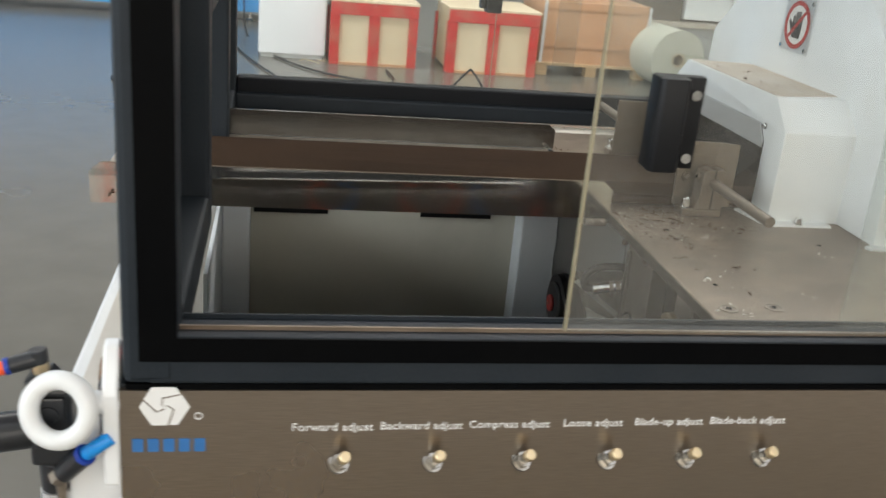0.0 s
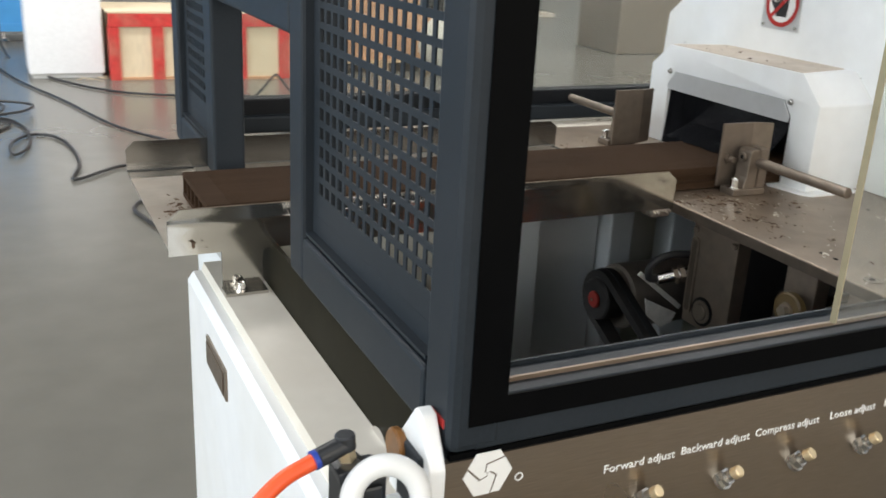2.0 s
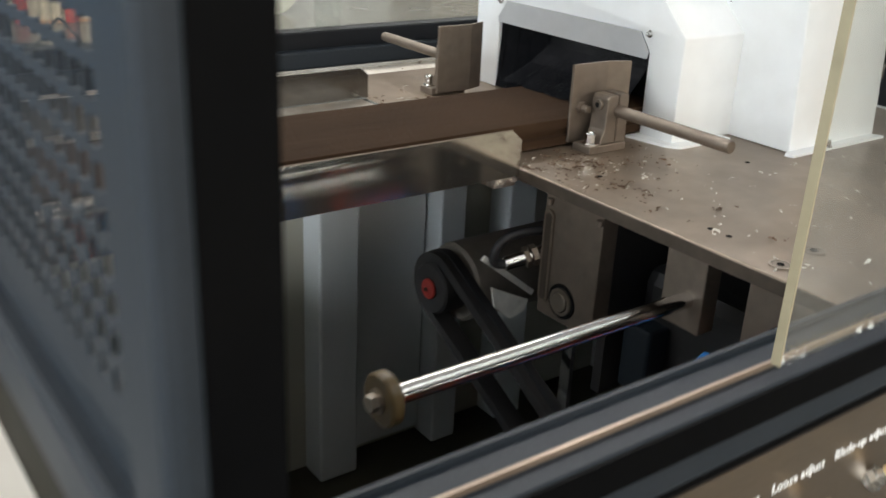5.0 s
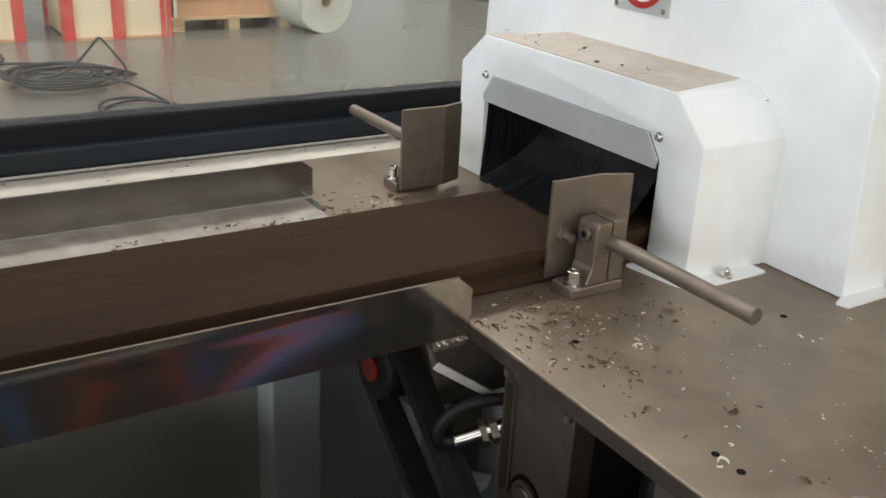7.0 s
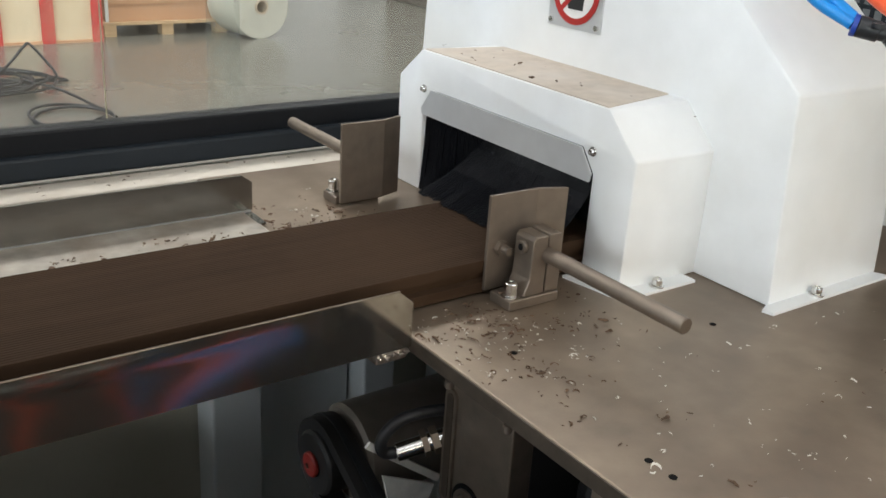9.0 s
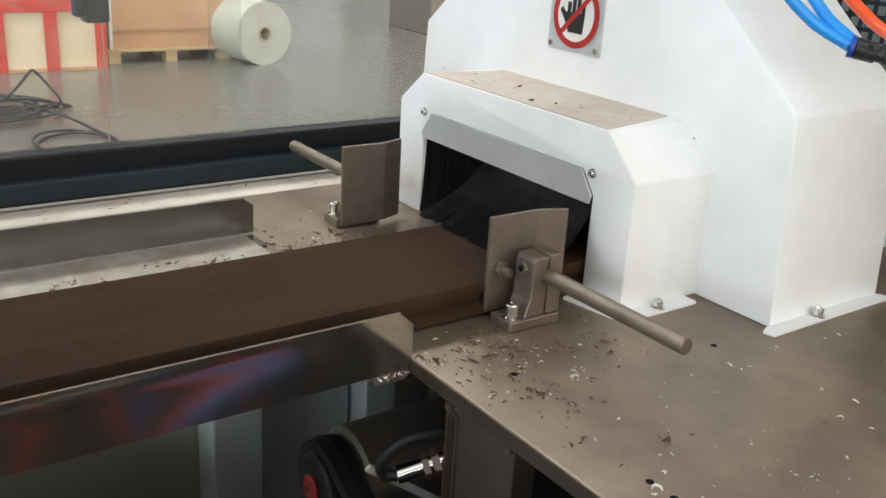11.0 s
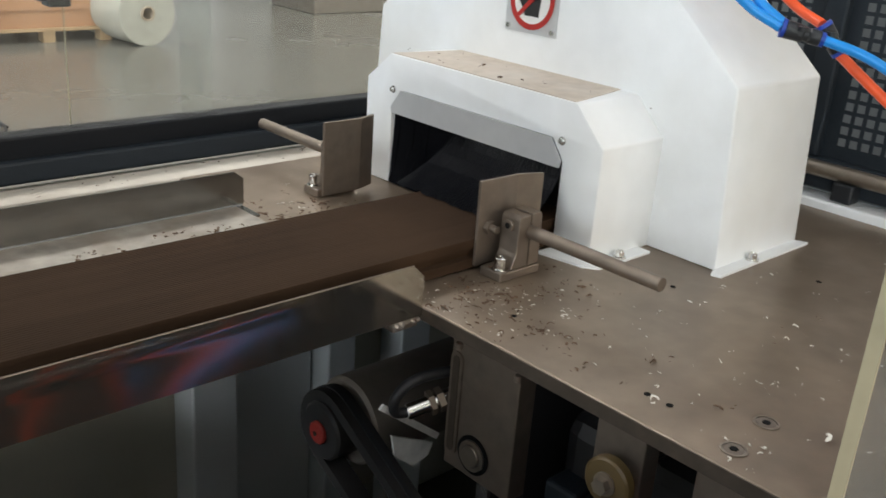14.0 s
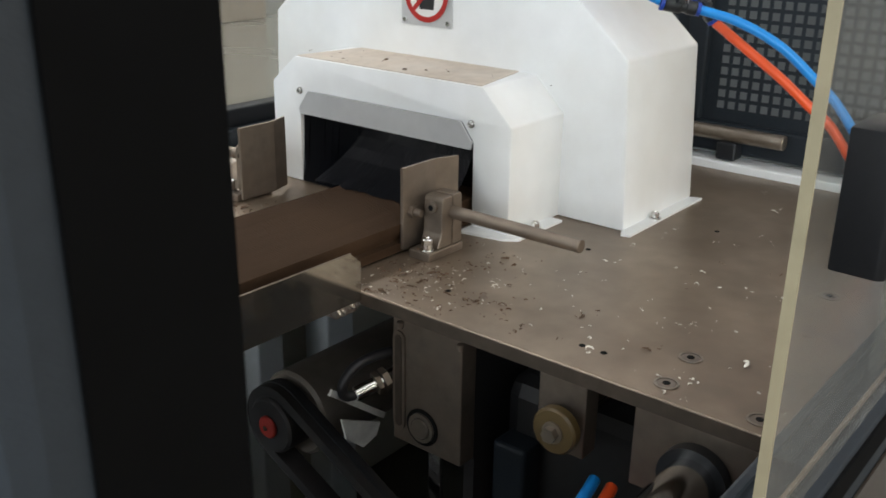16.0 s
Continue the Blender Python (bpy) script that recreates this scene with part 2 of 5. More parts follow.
M["cream_rim"] = material("dust_creamed_enamel", (0.70, 0.665, 0.59), 0.45, vary=0.05, grain=25, stain=7, stain_colour=(0.58, 0.53, 0.45), stain_amount=0.6)
M["drum"] = material("dull_roller_steel", (0.24, 0.215, 0.185), 0.5, 0.4, vary=0.12, grain=40, stain=9, stain_colour=(0.15, 0.13, 0.11), stain_amount=0.6)
M["yellow_line"] = material("worn_yellow_floor_paint", (0.62, 0.40, 0.06), 0.5, vary=0.12, grain=12, stain=3, stain_colour=(0.35, 0.27, 0.12), stain_amount=0.6)
M["tray_base"] = material("oily_tray", (0.035, 0.031, 0.018), 0.5, vary=0.15, grain=10)
M["acrylic"] = clear_sheet("dusty_acrylic", (0.93, 0.95, 0.94), 0.03, 0.05)
M["acrylic_edge"] = material("frosted_acrylic_edge", (0.35, 0.31, 0.205), 0.45, vary=0.12, grain=40, stain=9, stain_colour=(0.30, 0.25, 0.16), stain_amount=0.5)

# ---- mesh tools
BASE = {}


CORNER = Vector((-0.69, -0.62, 1.332))
NEAR = Matrix.Translation(CORNER) @ Matrix.Scale(1.1, 4) @ Matrix.Translation(-CORNER)   # the corner fittings are drawn 1 : 1.1
SCALED = set()


def thing(name, at, label, category, group="", kind="", near=False):
    if near:
        at = NEAR @ Vector(at)
    ob = new(name)
    if near:
        SCALED.add(ob.name)
    ob.location = at
    BASE[ob.name] = Vector(at)
    return tagged(ob, label, category, group, kind)


def part(name, bm, mat, parent, label="", smooth=False):
    """Links a bmesh in world coordinates as one mesh under a thing or a part."""
    base = BASE[parent.name]
    if parent.name in SCALED:
        bmesh.ops.transform(bm, matrix=NEAR, verts=bm.verts)
    bmesh.ops.translate(bm, verts=bm.verts, vec=-base)
    bmesh.ops.recalc_face_normals(bm, faces=bm.faces)
    me = bpy.data.meshes.new(name)
    bm.to_mesh(me)
    bm.free()
    me.materials.append(mat)
    if smooth:
        me.polygons.foreach_set("use_smooth", [True] * len(me.polygons))
        me.set_sharp_from_angle(angle=radians(38))
    ob = new(name, me)
    ob.parent = parent
    BASE[ob.name] = base
    return tagged(ob, label)


def solo(name, bm, mat, label, category, at=(0, 0, 0), group="", kind="", smooth=False):
    """A thing or piece of the setting that is a single mesh."""
    bmesh.ops.translate(bm, verts=bm.verts, vec=-Vector(at))
    bmesh.ops.recalc_face_normals(bm, faces=bm.faces)
    me = bpy.data.meshes.new(name)
    bm.to_mesh(me)
    bm.free()
    me.materials.append(mat)
    if smooth:
        me.polygons.foreach_set("use_smooth", [True] * len(me.polygons))
        me.set_sharp_from_angle(angle=radians(38))
    ob = new(name, me)
    ob.location = at
    BASE[ob.name] = Vector(at)
    return tagged(ob, label, category, group, kind)


def box(x0, x1, y0, y1, z0, z1, bev=0.0, bm=None):
    own = bm is None
    bm = bm or bmesh.new()
    made = bmesh.ops.create_cube(bm, size=1)["verts"]
    for v in made:
        v.co = Vector((x0 + (v.co.x + 0.5) * (x1 - x0), y0 + (v.co.y + 0.5) * (y1 - y0), z0 + (v.co.z + 0.5) * (z1 - z0)))
    if bev:
        edges = list({e for v in made for e in v.link_edges})
        bmesh.ops.bevel(bm, geom=edges, offset=bev, segments=2, profile=0.5, affect="EDGES")
    return bm


def rod(a, b, r, r2=None, seg=20, bev=0.0, bm=None):
    bm = bm or bmesh.new()
    a, b = Vector(a), Vector(b)
    d = b - a
    turn = d.to_track_quat("Z", "Y").to_matrix().to_4x4()
    r2 = r if r2 is None else r2
    rings = [(0, r - bev), (bev, r), (d.length - bev, r2), (d.length, r2 - bev)] if bev else [(0, r), (d.length, r2)]
    rows = []
    for h, rad in rings:
        rows.append([bm.verts.new(Matrix.Translation(a) @ turn @ Vector((rad * math.cos(k * math.tau / seg), rad * math.sin(k * math.tau / seg), h))) for k in range(seg)])
    for p, q in zip(rows, rows[1:]):
        for k in range(seg):
            bm.faces.new((p[k], p[(k + 1) % seg], q[(k + 1) % seg], q[k]))
    bm.faces.new(rows[0][::-1])
    bm.faces.new(rows[-1])
    return bm


def ring(centre, axis, r_out, r_in, depth, seg=28, bm=None):
    bm = bm or bmesh.new()
    turn = Vector(axis).to_track_quat("Z", "Y").to_matrix().to_4x4()
    m = Matrix.Translation(centre) @ turn
    rows = [[bm.verts.new(m @ Vector((r * math.cos(k * math.tau / seg), r * math.sin(k * math.tau / seg), h))) for k in range(seg)]
            for r, h in ((r_out, 0), (r_out, depth), (r_in, depth), (r_in, 0))]
    for p, q in zip(rows, rows[1:] + rows[:1]):
        for k in range(seg):
            bm.faces.new((p[k], p[(k + 1) % seg], q[(k + 1) % seg], q[k]))
    return bm


def torus(centre, axis, big, small, seg=36, sides=14, squash=1.0, bm=None):
    bm = bm or bmesh.new()
    m = Matrix.Translation(centre) @ Vector(axis).to_track_quat("Z", "Y").to_matrix().to_4x4()
    rows = []
    for k in range(seg):
        a = k * math.tau / seg
        rows.append([bm.verts.new(m @ Vector(((big + small * math.cos(s * math.tau / sides)) * math.cos(a), (big + small * math.cos(s * math.tau / sides)) * math.sin(a),
                                              squash * small * math.sin(s * math.tau / sides)))) for s in range(sides)])
    for k in range(seg):
        p, q = rows[k], rows[(k + 1) % seg]
        for s in range(sides):
            bm.faces.new((p[s], p[(s + 1) % sides], q[(s + 1) % sides], q[s]))
    return bm


def prism(points, axis, lo, hi, bev=0.0, bm=None):
    """A flat outline pushed along an axis; the points give the two other coordinates in x, y, z order."""
    bm = bm or bmesh.new()

    def put(p, h):
        c = list(p)
        c.insert("xyz".index(axis), h)
        return bm.verts.new(c)

    a, b = [put(p, lo) for p in points], [put(p, hi) for p in points]
    n = len(points)
    faces = [bm.faces.new(a), bm.faces.new(b[::-1])]
    faces += [bm.faces.new((a[k], a[(k + 1) % n], b[(k + 1) % n], b[k])) for k in range(n)]
    if bev:
        bmesh.ops.recalc_face_normals(bm, faces=bm.faces)
        bmesh.ops.bevel(bm, geom=list({e for f in faces for e in f.edges}), offset=bev, segments=2, profile=0.5, affect="EDGES")
    return bm


def tube(points, r, seg=10, steps=8, bm=None):
    """A round hose or cable through the points (Catmull-Rom)."""
    bm = bm or bmesh.new()
    pts = [Vector(p) for p in points]
    pts = [2 * pts[0] - pts[1]] + pts + [2 * pts[-1] - pts[-2]]
    line = []
    for k in range(1, len(pts) - 2):
        p0, p1, p2, p3 = pts[k - 1:k + 3]
        for s in range(steps):
            u = s / steps
            line.append(0.5 * ((2 * p1) + (p2 - p0) * u + (2 * p0 - 5 * p1 + 4 * p2 - p3) * u * u + (3 * p1 - p0 - 3 * p2 + p3) * u ** 3))
    line.append(pts[-2])
    rows, up = [], Vector((0.1, 0.2, 1)).normalized()
    for k, p in enumerate(line):
        d = (line[min(k + 1, len(line) - 1)] - line[max(k - 1, 0)]).normalized()
        side = d.cross(up)
        if side.length < 1e-3:
            side = d.cross(Vector((1, 0, 0)))
        side.normalize()
        up = side.cross(d).normalized()
        rows.append([bm.verts.new(p + r * (math.cos(j * math.tau / seg) * side + math.sin(j * math.tau / seg) * up)) for j in range(seg)])
    for p, q in zip(rows, rows[1:]):
        for j in range(seg):
            bm.faces.new((p[j], p[(j + 1) % seg], q[(j + 1) % seg], q[j]))
    bm.faces.new(rows[0][::-1])
    bm.faces.new(rows[-1])
    return bm


def perforated(axis, at, thick, u0, u1, v0, v1, pitch, hole, border):
    """A sheet with square holes cut through it, in the plane axis = at; u and v are the two other axes in order."""
    def marks(a, b):
        n = int((b - a - 2 * border) / pitch)
        start = (a + b) / 2 - (n - 1) * pitch / 2
        out = [a]
        for k in range(n):
            out += [start + k * pitch - hole / 2, start + k * pitch + hole / 2]
        return out + [b]

    us, vs = marks(u0, u1), marks(v0, v1)
    verts, faces = [], []

    def put(u, v, h):
        c = [u, v]
        c.insert("xyz".index(axis), h)
        verts.append(c)

    nu, nv = len(us), len(vs)
    for h in (at, at + thick):
        for u in us:
            for v in vs:
                put(u, v, h)

    def idx(s, i, j):
        return s * nu * nv + i * nv + j

    def empty(i, j):
        return 0 <= i < nu - 1 and 0 <= j < nv - 1 and i % 2 == 1 and j % 2 == 1

    for i in range(nu - 1):
        for j in range(nv - 1):
            if empty(i, j):
                for (a, b), (c, d) in (((i, j), (i + 1, j)), ((i + 1, j), (i + 1, j + 1)), ((i + 1, j + 1), (i, j + 1)), ((i, j + 1), (i, j))):
                    faces.append((idx(0, a, b), idx(0, c, d), idx(1, c, d), idx(1, a, b)))
            else:
                for s in (0, 1):
                    faces.append((idx(s, i, j), idx(s, i + 1, j), idx(s, i + 1, j + 1), idx(s, i, j + 1)))
    me = bpy.data.meshes.new("sheet")
    me.from_pydata(verts, [], faces)
    bm = bmesh.new()
    bm.from_mesh(me)
    bpy.data.meshes.remove(me)
    return bm


def cap_screw(name, at, axis, parent, r=0.0065, h=0.008, washer=True, mat=None):
    a = Vector(axis).normalized()
    p = Vector(at)
    bm = bmesh.new()
    if washer:
        rod(p, p + a * 0.0015, r * 1.45, seg=18, bm=bm)
    rod(p + a * 0.0015, p + a * h, r, seg=18, bev=0.0008, bm=bm)
    ring(p + a * (h - 0.0005), a, r * 0.8, r * 0.45, 0.0012, seg=12, bm=bm)
    return part(name, bm, mat or M["chrome"], parent, smooth=True)


def text_mesh(words, size, spot, parent, mat, name="lettering", width=None):
    """Raised print on the front panel, facing -y."""
    cu = bpy.data.curves.new(name, "FONT")
    cu.body, cu.size, cu.extrude, cu.resolution_u = words, size, 0.0003, 2
    tmp = bpy.data.objects.new(name, cu)
    scene.collection.objects.link(tmp)
    dg = bpy.context.evaluated_depsgraph_get()
    me = bpy.data.meshes.new_from_object(tmp.evaluated_get(dg))
    bpy.data.objects.remove(tmp)
    bm = bmesh.new()
    bm.from_mesh(me)
    bpy.data.meshes.remove(me)
    xs = [v.co.x for v in bm.verts]
    k = width / (max(xs) - min(xs)) if width else 1
    for v in bm.verts:
        x, y, z = v.co
        v.co = Vector((spot[0] + (x - min(xs)) * k, spot[1] - z, spot[2] + y))
    return part(name, bm, mat, parent)


Z = 0.95            # worktop
FRONT = 0.003      # front panel plane
LEFT = -0.580       # outer face of the guard's side

# ---- the hall
solo("floor", box(-10, 16, -9, 16, -0.2, 0), M["floor"], "grey epoxy factory floor with faint scuffs", "floor", kind="structure")


solo("floor_marking", box(-8, 12, -1.06, -0.98, 0.0, 0.003), M["yellow_line"], "worn yellow line painted on the hall floor", "floor marking", kind="structure")


def hall_wall(name, along, at, thick, lo, hi):
    """A wall with an assumed long band of window openings between piers."""
    bm = bmesh.new()
    for z0, z1 in ((0, 2.1), (4.7, 6.0)):
        box(*((lo, hi, at, at + thick) if along == "x" else (at, at + thick, lo, hi)), z0, z1, bm=bm)
    k = lo
    while k < hi:
        a, b = k, min(k + 0.5, hi)
        box(*((a, b, at, at + thick) if along == "x" else (at, at + thick, a, b)), 2.1, 4.7, bm=bm)
        k += 4.25
    return solo(name, bm, M["wall"], "pale plastered hall wall with an assumed band of windows", "wall", kind="structure")


hall_wall("wall_south", "x", -9.3, 0.3, -10, 16)
hall_wall("wall_west", "y", -10.3, 0.3, -9, 16)
hall_wall("wall_east", "y", 16, 0.3, -9, 16)
solo("wall_north", box(-10, 16, 16, 16.3, 0, 6), M["wall"], "pale plastered hall wall", "wall", kind="structure")
# Unseen ceiling; its open strips are assumed, to let light in
bm = bmesh.new()
for y0, y1 in ((-9.3, -3.4), (-1.6, 4.6), (6.4, 16.3)):
    box(-10.3, 16.3, y0, y1, 6.0, 6.2, bm=bm)
solo("ceiling", bm, M["roof"], "light metal hall ceiling with assumed roof openings", "ceiling", kind="structure")

# ---- machine base
base = thing("processing_machine", (0, 0.5, 0), "white and brushed steel machine base with control knobs", "machine")
panel = part("front_panel", box(LEFT - 0.003, 0.95, FRONT, FRONT + 0.02, 0.10, 0.9445), M["brushed"], base, "brushed stainless front panel with printed labels")
side = part("side_panel", prism([(-0.654, 0.08), (-0.654, 0.872), (-0.647, 0.882), (-0.636, 0.882), (-0.636, 0.08)], "y", 0.05, 0.60), M["white_paint"], base, "white enamelled side panel")
part("rim", prism([(-0.639, 0.875), (-0.634, 0.892), (-0.578, 0.892), (-0.578, 0.80), (-0.583, 0.80), (-0.583, 0.886), (-0.629, 0.886)], "y", 0.05, 0.60), M["cream_rim"], base, "folded white rim")
bm = box(-0.6565, -0.652, 0.385, 0.485, 0.810, 0.848, 0.002)
pull = part("flush_pull", bm, M["steel"], side, "recessed steel door pull")
part("pull_recess", box(-0.658, -0.656, 0.393, 0.477, 0.816, 0.842), M["dusty_steel"], side)
part("rear_wall", box(-0.555, 0.75, 1.035, 1.06, 0.08, 0.94), M["inner_shade_olive"], base, "enamelled inner wall with its shade put in as olive-grey")
part("side_wall", box(0.73, 0.75, -0.05, 1.035, 0.08, 0.94), M["grey_paint"], base)
part("bottom_tray", box(-0.555, 0.73, 0.0, 1.035, 0.20, 0.22), M["tray_base"], base, "dark oily bottom tray")
for x0, x1 in ((0.01, 0.085), (0.25, 0.305), (0.405, 0.47), (-0.555, -0.505)):
    part("column", box(x0, x1, 0.975, 1.034, 0.22, 0.93, 0.004), M["grey_paint"], base, "pale square column")
part("inner_door", box(0.095, 0.245, 1.015, 1.034, 0.24, 0.90, 0.003), M["grey_paint"], base)
for x0, x1 in ((-0.50, -0.36), (-0.18, -0.04), (0.12, 0.22)):
    part("vent_slot", box(x0, x1, 1.030, 1.0345, 0.755, 0.785), M["inside"], base, "dark oblong vent slot")
part("left_wall", box(-0.634, -0.629, 0.05, 0.60, 0.08, 0.80), M["grey_paint"], base)
part("left_wall", box(-0.561, -0.555, 0.605, 1.035, 0.08, 0.80), M["grey_paint"], base)
# Dark sheet put where the gap under the guard lies in shade
part("gap_shade_sheet", box(-0.577, -0.572, 0.06, 0.60, 0.80, 0.9495), M["olive"], base, "dark olive sheet painting the shaded gap under the guard")
part("corner_post", box(-0.629, -0.584, 0.02, 0.046, 0.08, 0.90, 0.003), M["white_paint"], base, "white corner post")
part("rear_rim", box(-0.56, 0.72, 0.976, 1.03, 0.925, 0.948, 0.003), M["dusty_rim"], base, "white rear rim with dust")
part("right_rim", box(0.672, 0.72, 0.0, 0.972, 0.925, 0.962, 0.003), M["white_paint"], base)
# Black strip paints the shade between front panel and guard rail
part("gap_shade", box(LEFT + 0.002, 0.75, 0.0045, 0.0088, 0.9447, 0.9497), M["near_black"], base, "black strip painting the shade under the guard")
part("cross_beam", box(-0.60, 0.72, 0.009, 0.05, 0.88, 0.948, 0.003), M["guard"], base)
part("support_bar", box(-0.03, 0.66, 0.94, 0.97, 0.90, 0.934), M["grey_paint"], base)

# print and knobs on the front panel
LABELS = (("Forward adjust", -0.4425, 0.069), ("Backward adjust", -0.367, 0.072), ("Compress adjust", -0.289, 0.073), ("Loose adjust", -0.203, 0.0555),
          ("Blade-up adjust", -0.136, 0.0655), ("Blade-back adjust", -0.063, 0.0745))
for n, (words, x, wide) in enumerate(LABELS):
    text_mesh(words, 0.0105, (x, FRONT - 0.0004, 0.906 + 0.0008 * n), panel, M["ink_white"], width=wide)
KNOBS = (-0.4025, -0.320, -0.239, -0.159, -0.083, -0.007)
for x in KNOBS:
    a, d = Vector((x, FRONT, 0.872)), Vector((0.25, -0.75, 0.85)).normalized()
    bm = rod(a + d * 0.0005, a + d * 0.004, 0.0092, seg=18)
    rod(a + d * 0.004, a + d * 0.010, 0.0075, seg=6, bm=bm)
    rod(a + d * 0.010, a + d * 0.016, 0.0045, seg=14, bm=bm)
    knob = part("needle_valve", bm, M["nickel"], panel, "chrome needle valve", smooth=True)
    part("valve_tip", rod(a + d * 0.016, a + d * 0.024, 0.0052, seg=18, bev=0.0008), M["brass"], panel, "brass adjusting knob", smooth=True)
# emblem drawn as plain shapes
cx, cz = -0.547, 0.930
THIRD = [(0.675, 0.563), (0.5, 0.866), (-0.5, 0.866), (-0.825, 0.303), (-0.289, -0.26), (0.043, -0.114), (-0.12, 0.02), (-0.08, 0.38)]
bm = bmesh.new()
for k in range(3):
    c, d = math.cos(math.tau * k / 3), math.sin(math.tau * k / 3)
    mu, mw = sum(p[0] for p in THIRD) / 8, sum(p[1] for p in THIRD) / 8
    shrunk = [(mu + 0.87 * (u - mu), mw + 0.87 * (w - mw)) for u, w in THIRD]
    prism([(cx + 0.0225 * (u * c - w * d), cz + 0.0225 * (u * d + w * c)) for u, w in shrunk], "y", FRONT - 0.0006, FRONT - 0.0001, bm=bm)
part("emblem", bm, M["ink_white"], panel, "white three-part hexagon emblem")
part("emblem_dot", ring((-0.520, FRONT - 0.0001, 0.921), (0, -1, 0), 0.0035, 0.0026, 0.0005, seg=16), M["ink_white"], panel)
for k in range(5):
    part("emblem_bar", box(-0.5735 + 0.0125 * k, -0.5645 + 0.0125 * k, FRONT - 0.0006, FRONT - 0.0001, 0.887, 0.8995), M["ink_blue"], panel)

# bearing blocks under the worktop
block = part("bearing_block", box(0.028, 0.052, 0.387, 0.478, 0.775, 0.9345, 0.0015), M["dusty_steel"], base, "dull steel bearing block")
# Black panel fills the dark space beside the bearing block
part("dark_panel", box(0.052, 0.20, 0.387, 0.400, 0.70, 0.9345), M["black"], base)
def stadium(y0, y1, z0, z1):
    r, yc = (y1 - y0) / 2, (y0 + y1) / 2
    top = [(yc + r * math.cos(math.pi * k / 8), z1 - r + r * math.sin(math.pi * k / 8)) for k in range(9)]
    return top + [(yc - r * math.cos(math.pi * k / 8), z0 + r - r * math.sin(math.pi * k / 8)) for k in range(9)]


slot = part("slot_rim", prism(stadium(0.4605, 0.4765, 0.790, 0.905), "x", 0.0255, 0.0279), M["dusty_steel"], block, "raised oval slot rim")
part("slot", prism(stadium(0.4640, 0.4730, 0.794, 0.901), "x", 0.0249, 0.0255), M["darker_steel"], slot)
part("bearing_ring", ring((0.027, 0.437, 0.803), (-1, 0, 0), 0.0165, 0.0125, 0.003), M["steel"], block)
part("shaft_end", rod((0.03, 0.437, 0.803), (0.022, 0.437, 0.803), 0.0115, bev=0.001), M["steel"], block, smooth=True)
part("bearing_shadow_gap", ring((0.0275, 0.437, 0.803), (-1, 0, 0), 0.021, 0.0166, 0.0012), M["inside"], block)
block2 = part("bearing_block", box(0.022, 0.045, 0.243, 0.293, 0.848, 0.9345, 0.0015), M["dusty_steel"], base, "dull steel bearing block")
block3 = part("bearing_block", box(0.022, 0.045, 0.060, 0.196, 0.845, 0.9345, 0.0015), M["dusty_steel"], base, "dull steel bearing block")
part("bush", ring((0.0215, 0.135, 0.878), (-1, 0, 0), 0.031, 0.0215, 0.012), M["black_plastic"], block3, "black flange bush", smooth=True)
part("shaft", rod((0.03, 0.135, 0.878), (-0.58, 0.135, 0.878), 0.0225, seg=28), M["chrome"], block3, "polished chrome guide shaft", smooth=True)
# Black box added for the dark machine parts under the worktop
part("dark_filler", box(0.09, 0.40, 0.12, 0.38, 0.45, 0.86, 0.02), M["black"], base, "black box added for the dark parts under the worktop")
part("cross_rail", box(0.06, 0.62, 0.33, 0.37, 0.72, 0.80, 0.004), M["guard"], base)
part("drain_strip", box(0.03, 0.036, 0.415, 0.43, 0.60, 0.775), M["chrome"], base)
# sensor with cable and tab
sensor = part("proximity_sensor", rod((0.040, 0.484, 0.846), (-0.006, 0.502, 0.832), 0.0085, seg=22, bev=0.001), M["chrome"], base, "chrome proximity sensor", smooth=True)
bm = rod((0.030, 0.4879, 0.843), (0.024, 0.4903, 0.8411), 0.013, seg=6)
rod((0.021, 0.4914, 0.8402), (0.016, 0.4934, 0.8387), 0.013, seg=6, bm=bm)
part("lock_nut", bm, M["dusty_steel"], sensor)
part("sensor_cable", tube([(-0.006, 0.502, 0.832), (-0.017, 0.506, 0.834), (-0.019, 0.506, 0.848), (-0.006, 0.502, 0.864), (0.016, 0.496, 0.870), (0.045, 0.488, 0.870)], 0.0056), M["cable"], sensor, "black sensor cable", smooth=True)
part("deflector", prism([(-0.004, 0.792), (0.056, 0.762), (0.050, 0.748), (0.028, 0.742), (0.002, 0.765)], "y", 0.524, 0.527), M["tab"], base)
for nm, m, dy in (("inner_hose", "orange_hose", 0.0), ("inner_hose", "blue_hose", 0.018)):
    part(nm, tube([(0.03, 0.215 + dy, 0.828), (-0.03, 0.205 + dy, 0.812), (-0.10, 0.185 + dy, 0.76), (-0.15, 0.16 + dy, 0.66)], 0.006), M[m], base, smooth=True)

for n, x in enumerate(KNOBS):
    for m, dx, dy in ((("blue_hose", -0.012, 0.0),) if n in (1, 4) else (("orange_hose", 0.012, 0.014),)):
        s = 1 if n % 2 else -1
        part("valve_hose", tube([(x + dx, 0.060 + dy, 0.866), (x + dx + 0.012 * s, 0.085 + dy, 0.835), (x + dx - 0.018 * s, 0.098 + dy, 0.780), (x + dx + 0.022 * s, 0.085 + dy, 0.70), (x + dx, 0.07 + dy, 0.60), (x + dx, 0.07 + dy, 0.22)], 0.0040, steps=5), M[m], base, smooth=True)

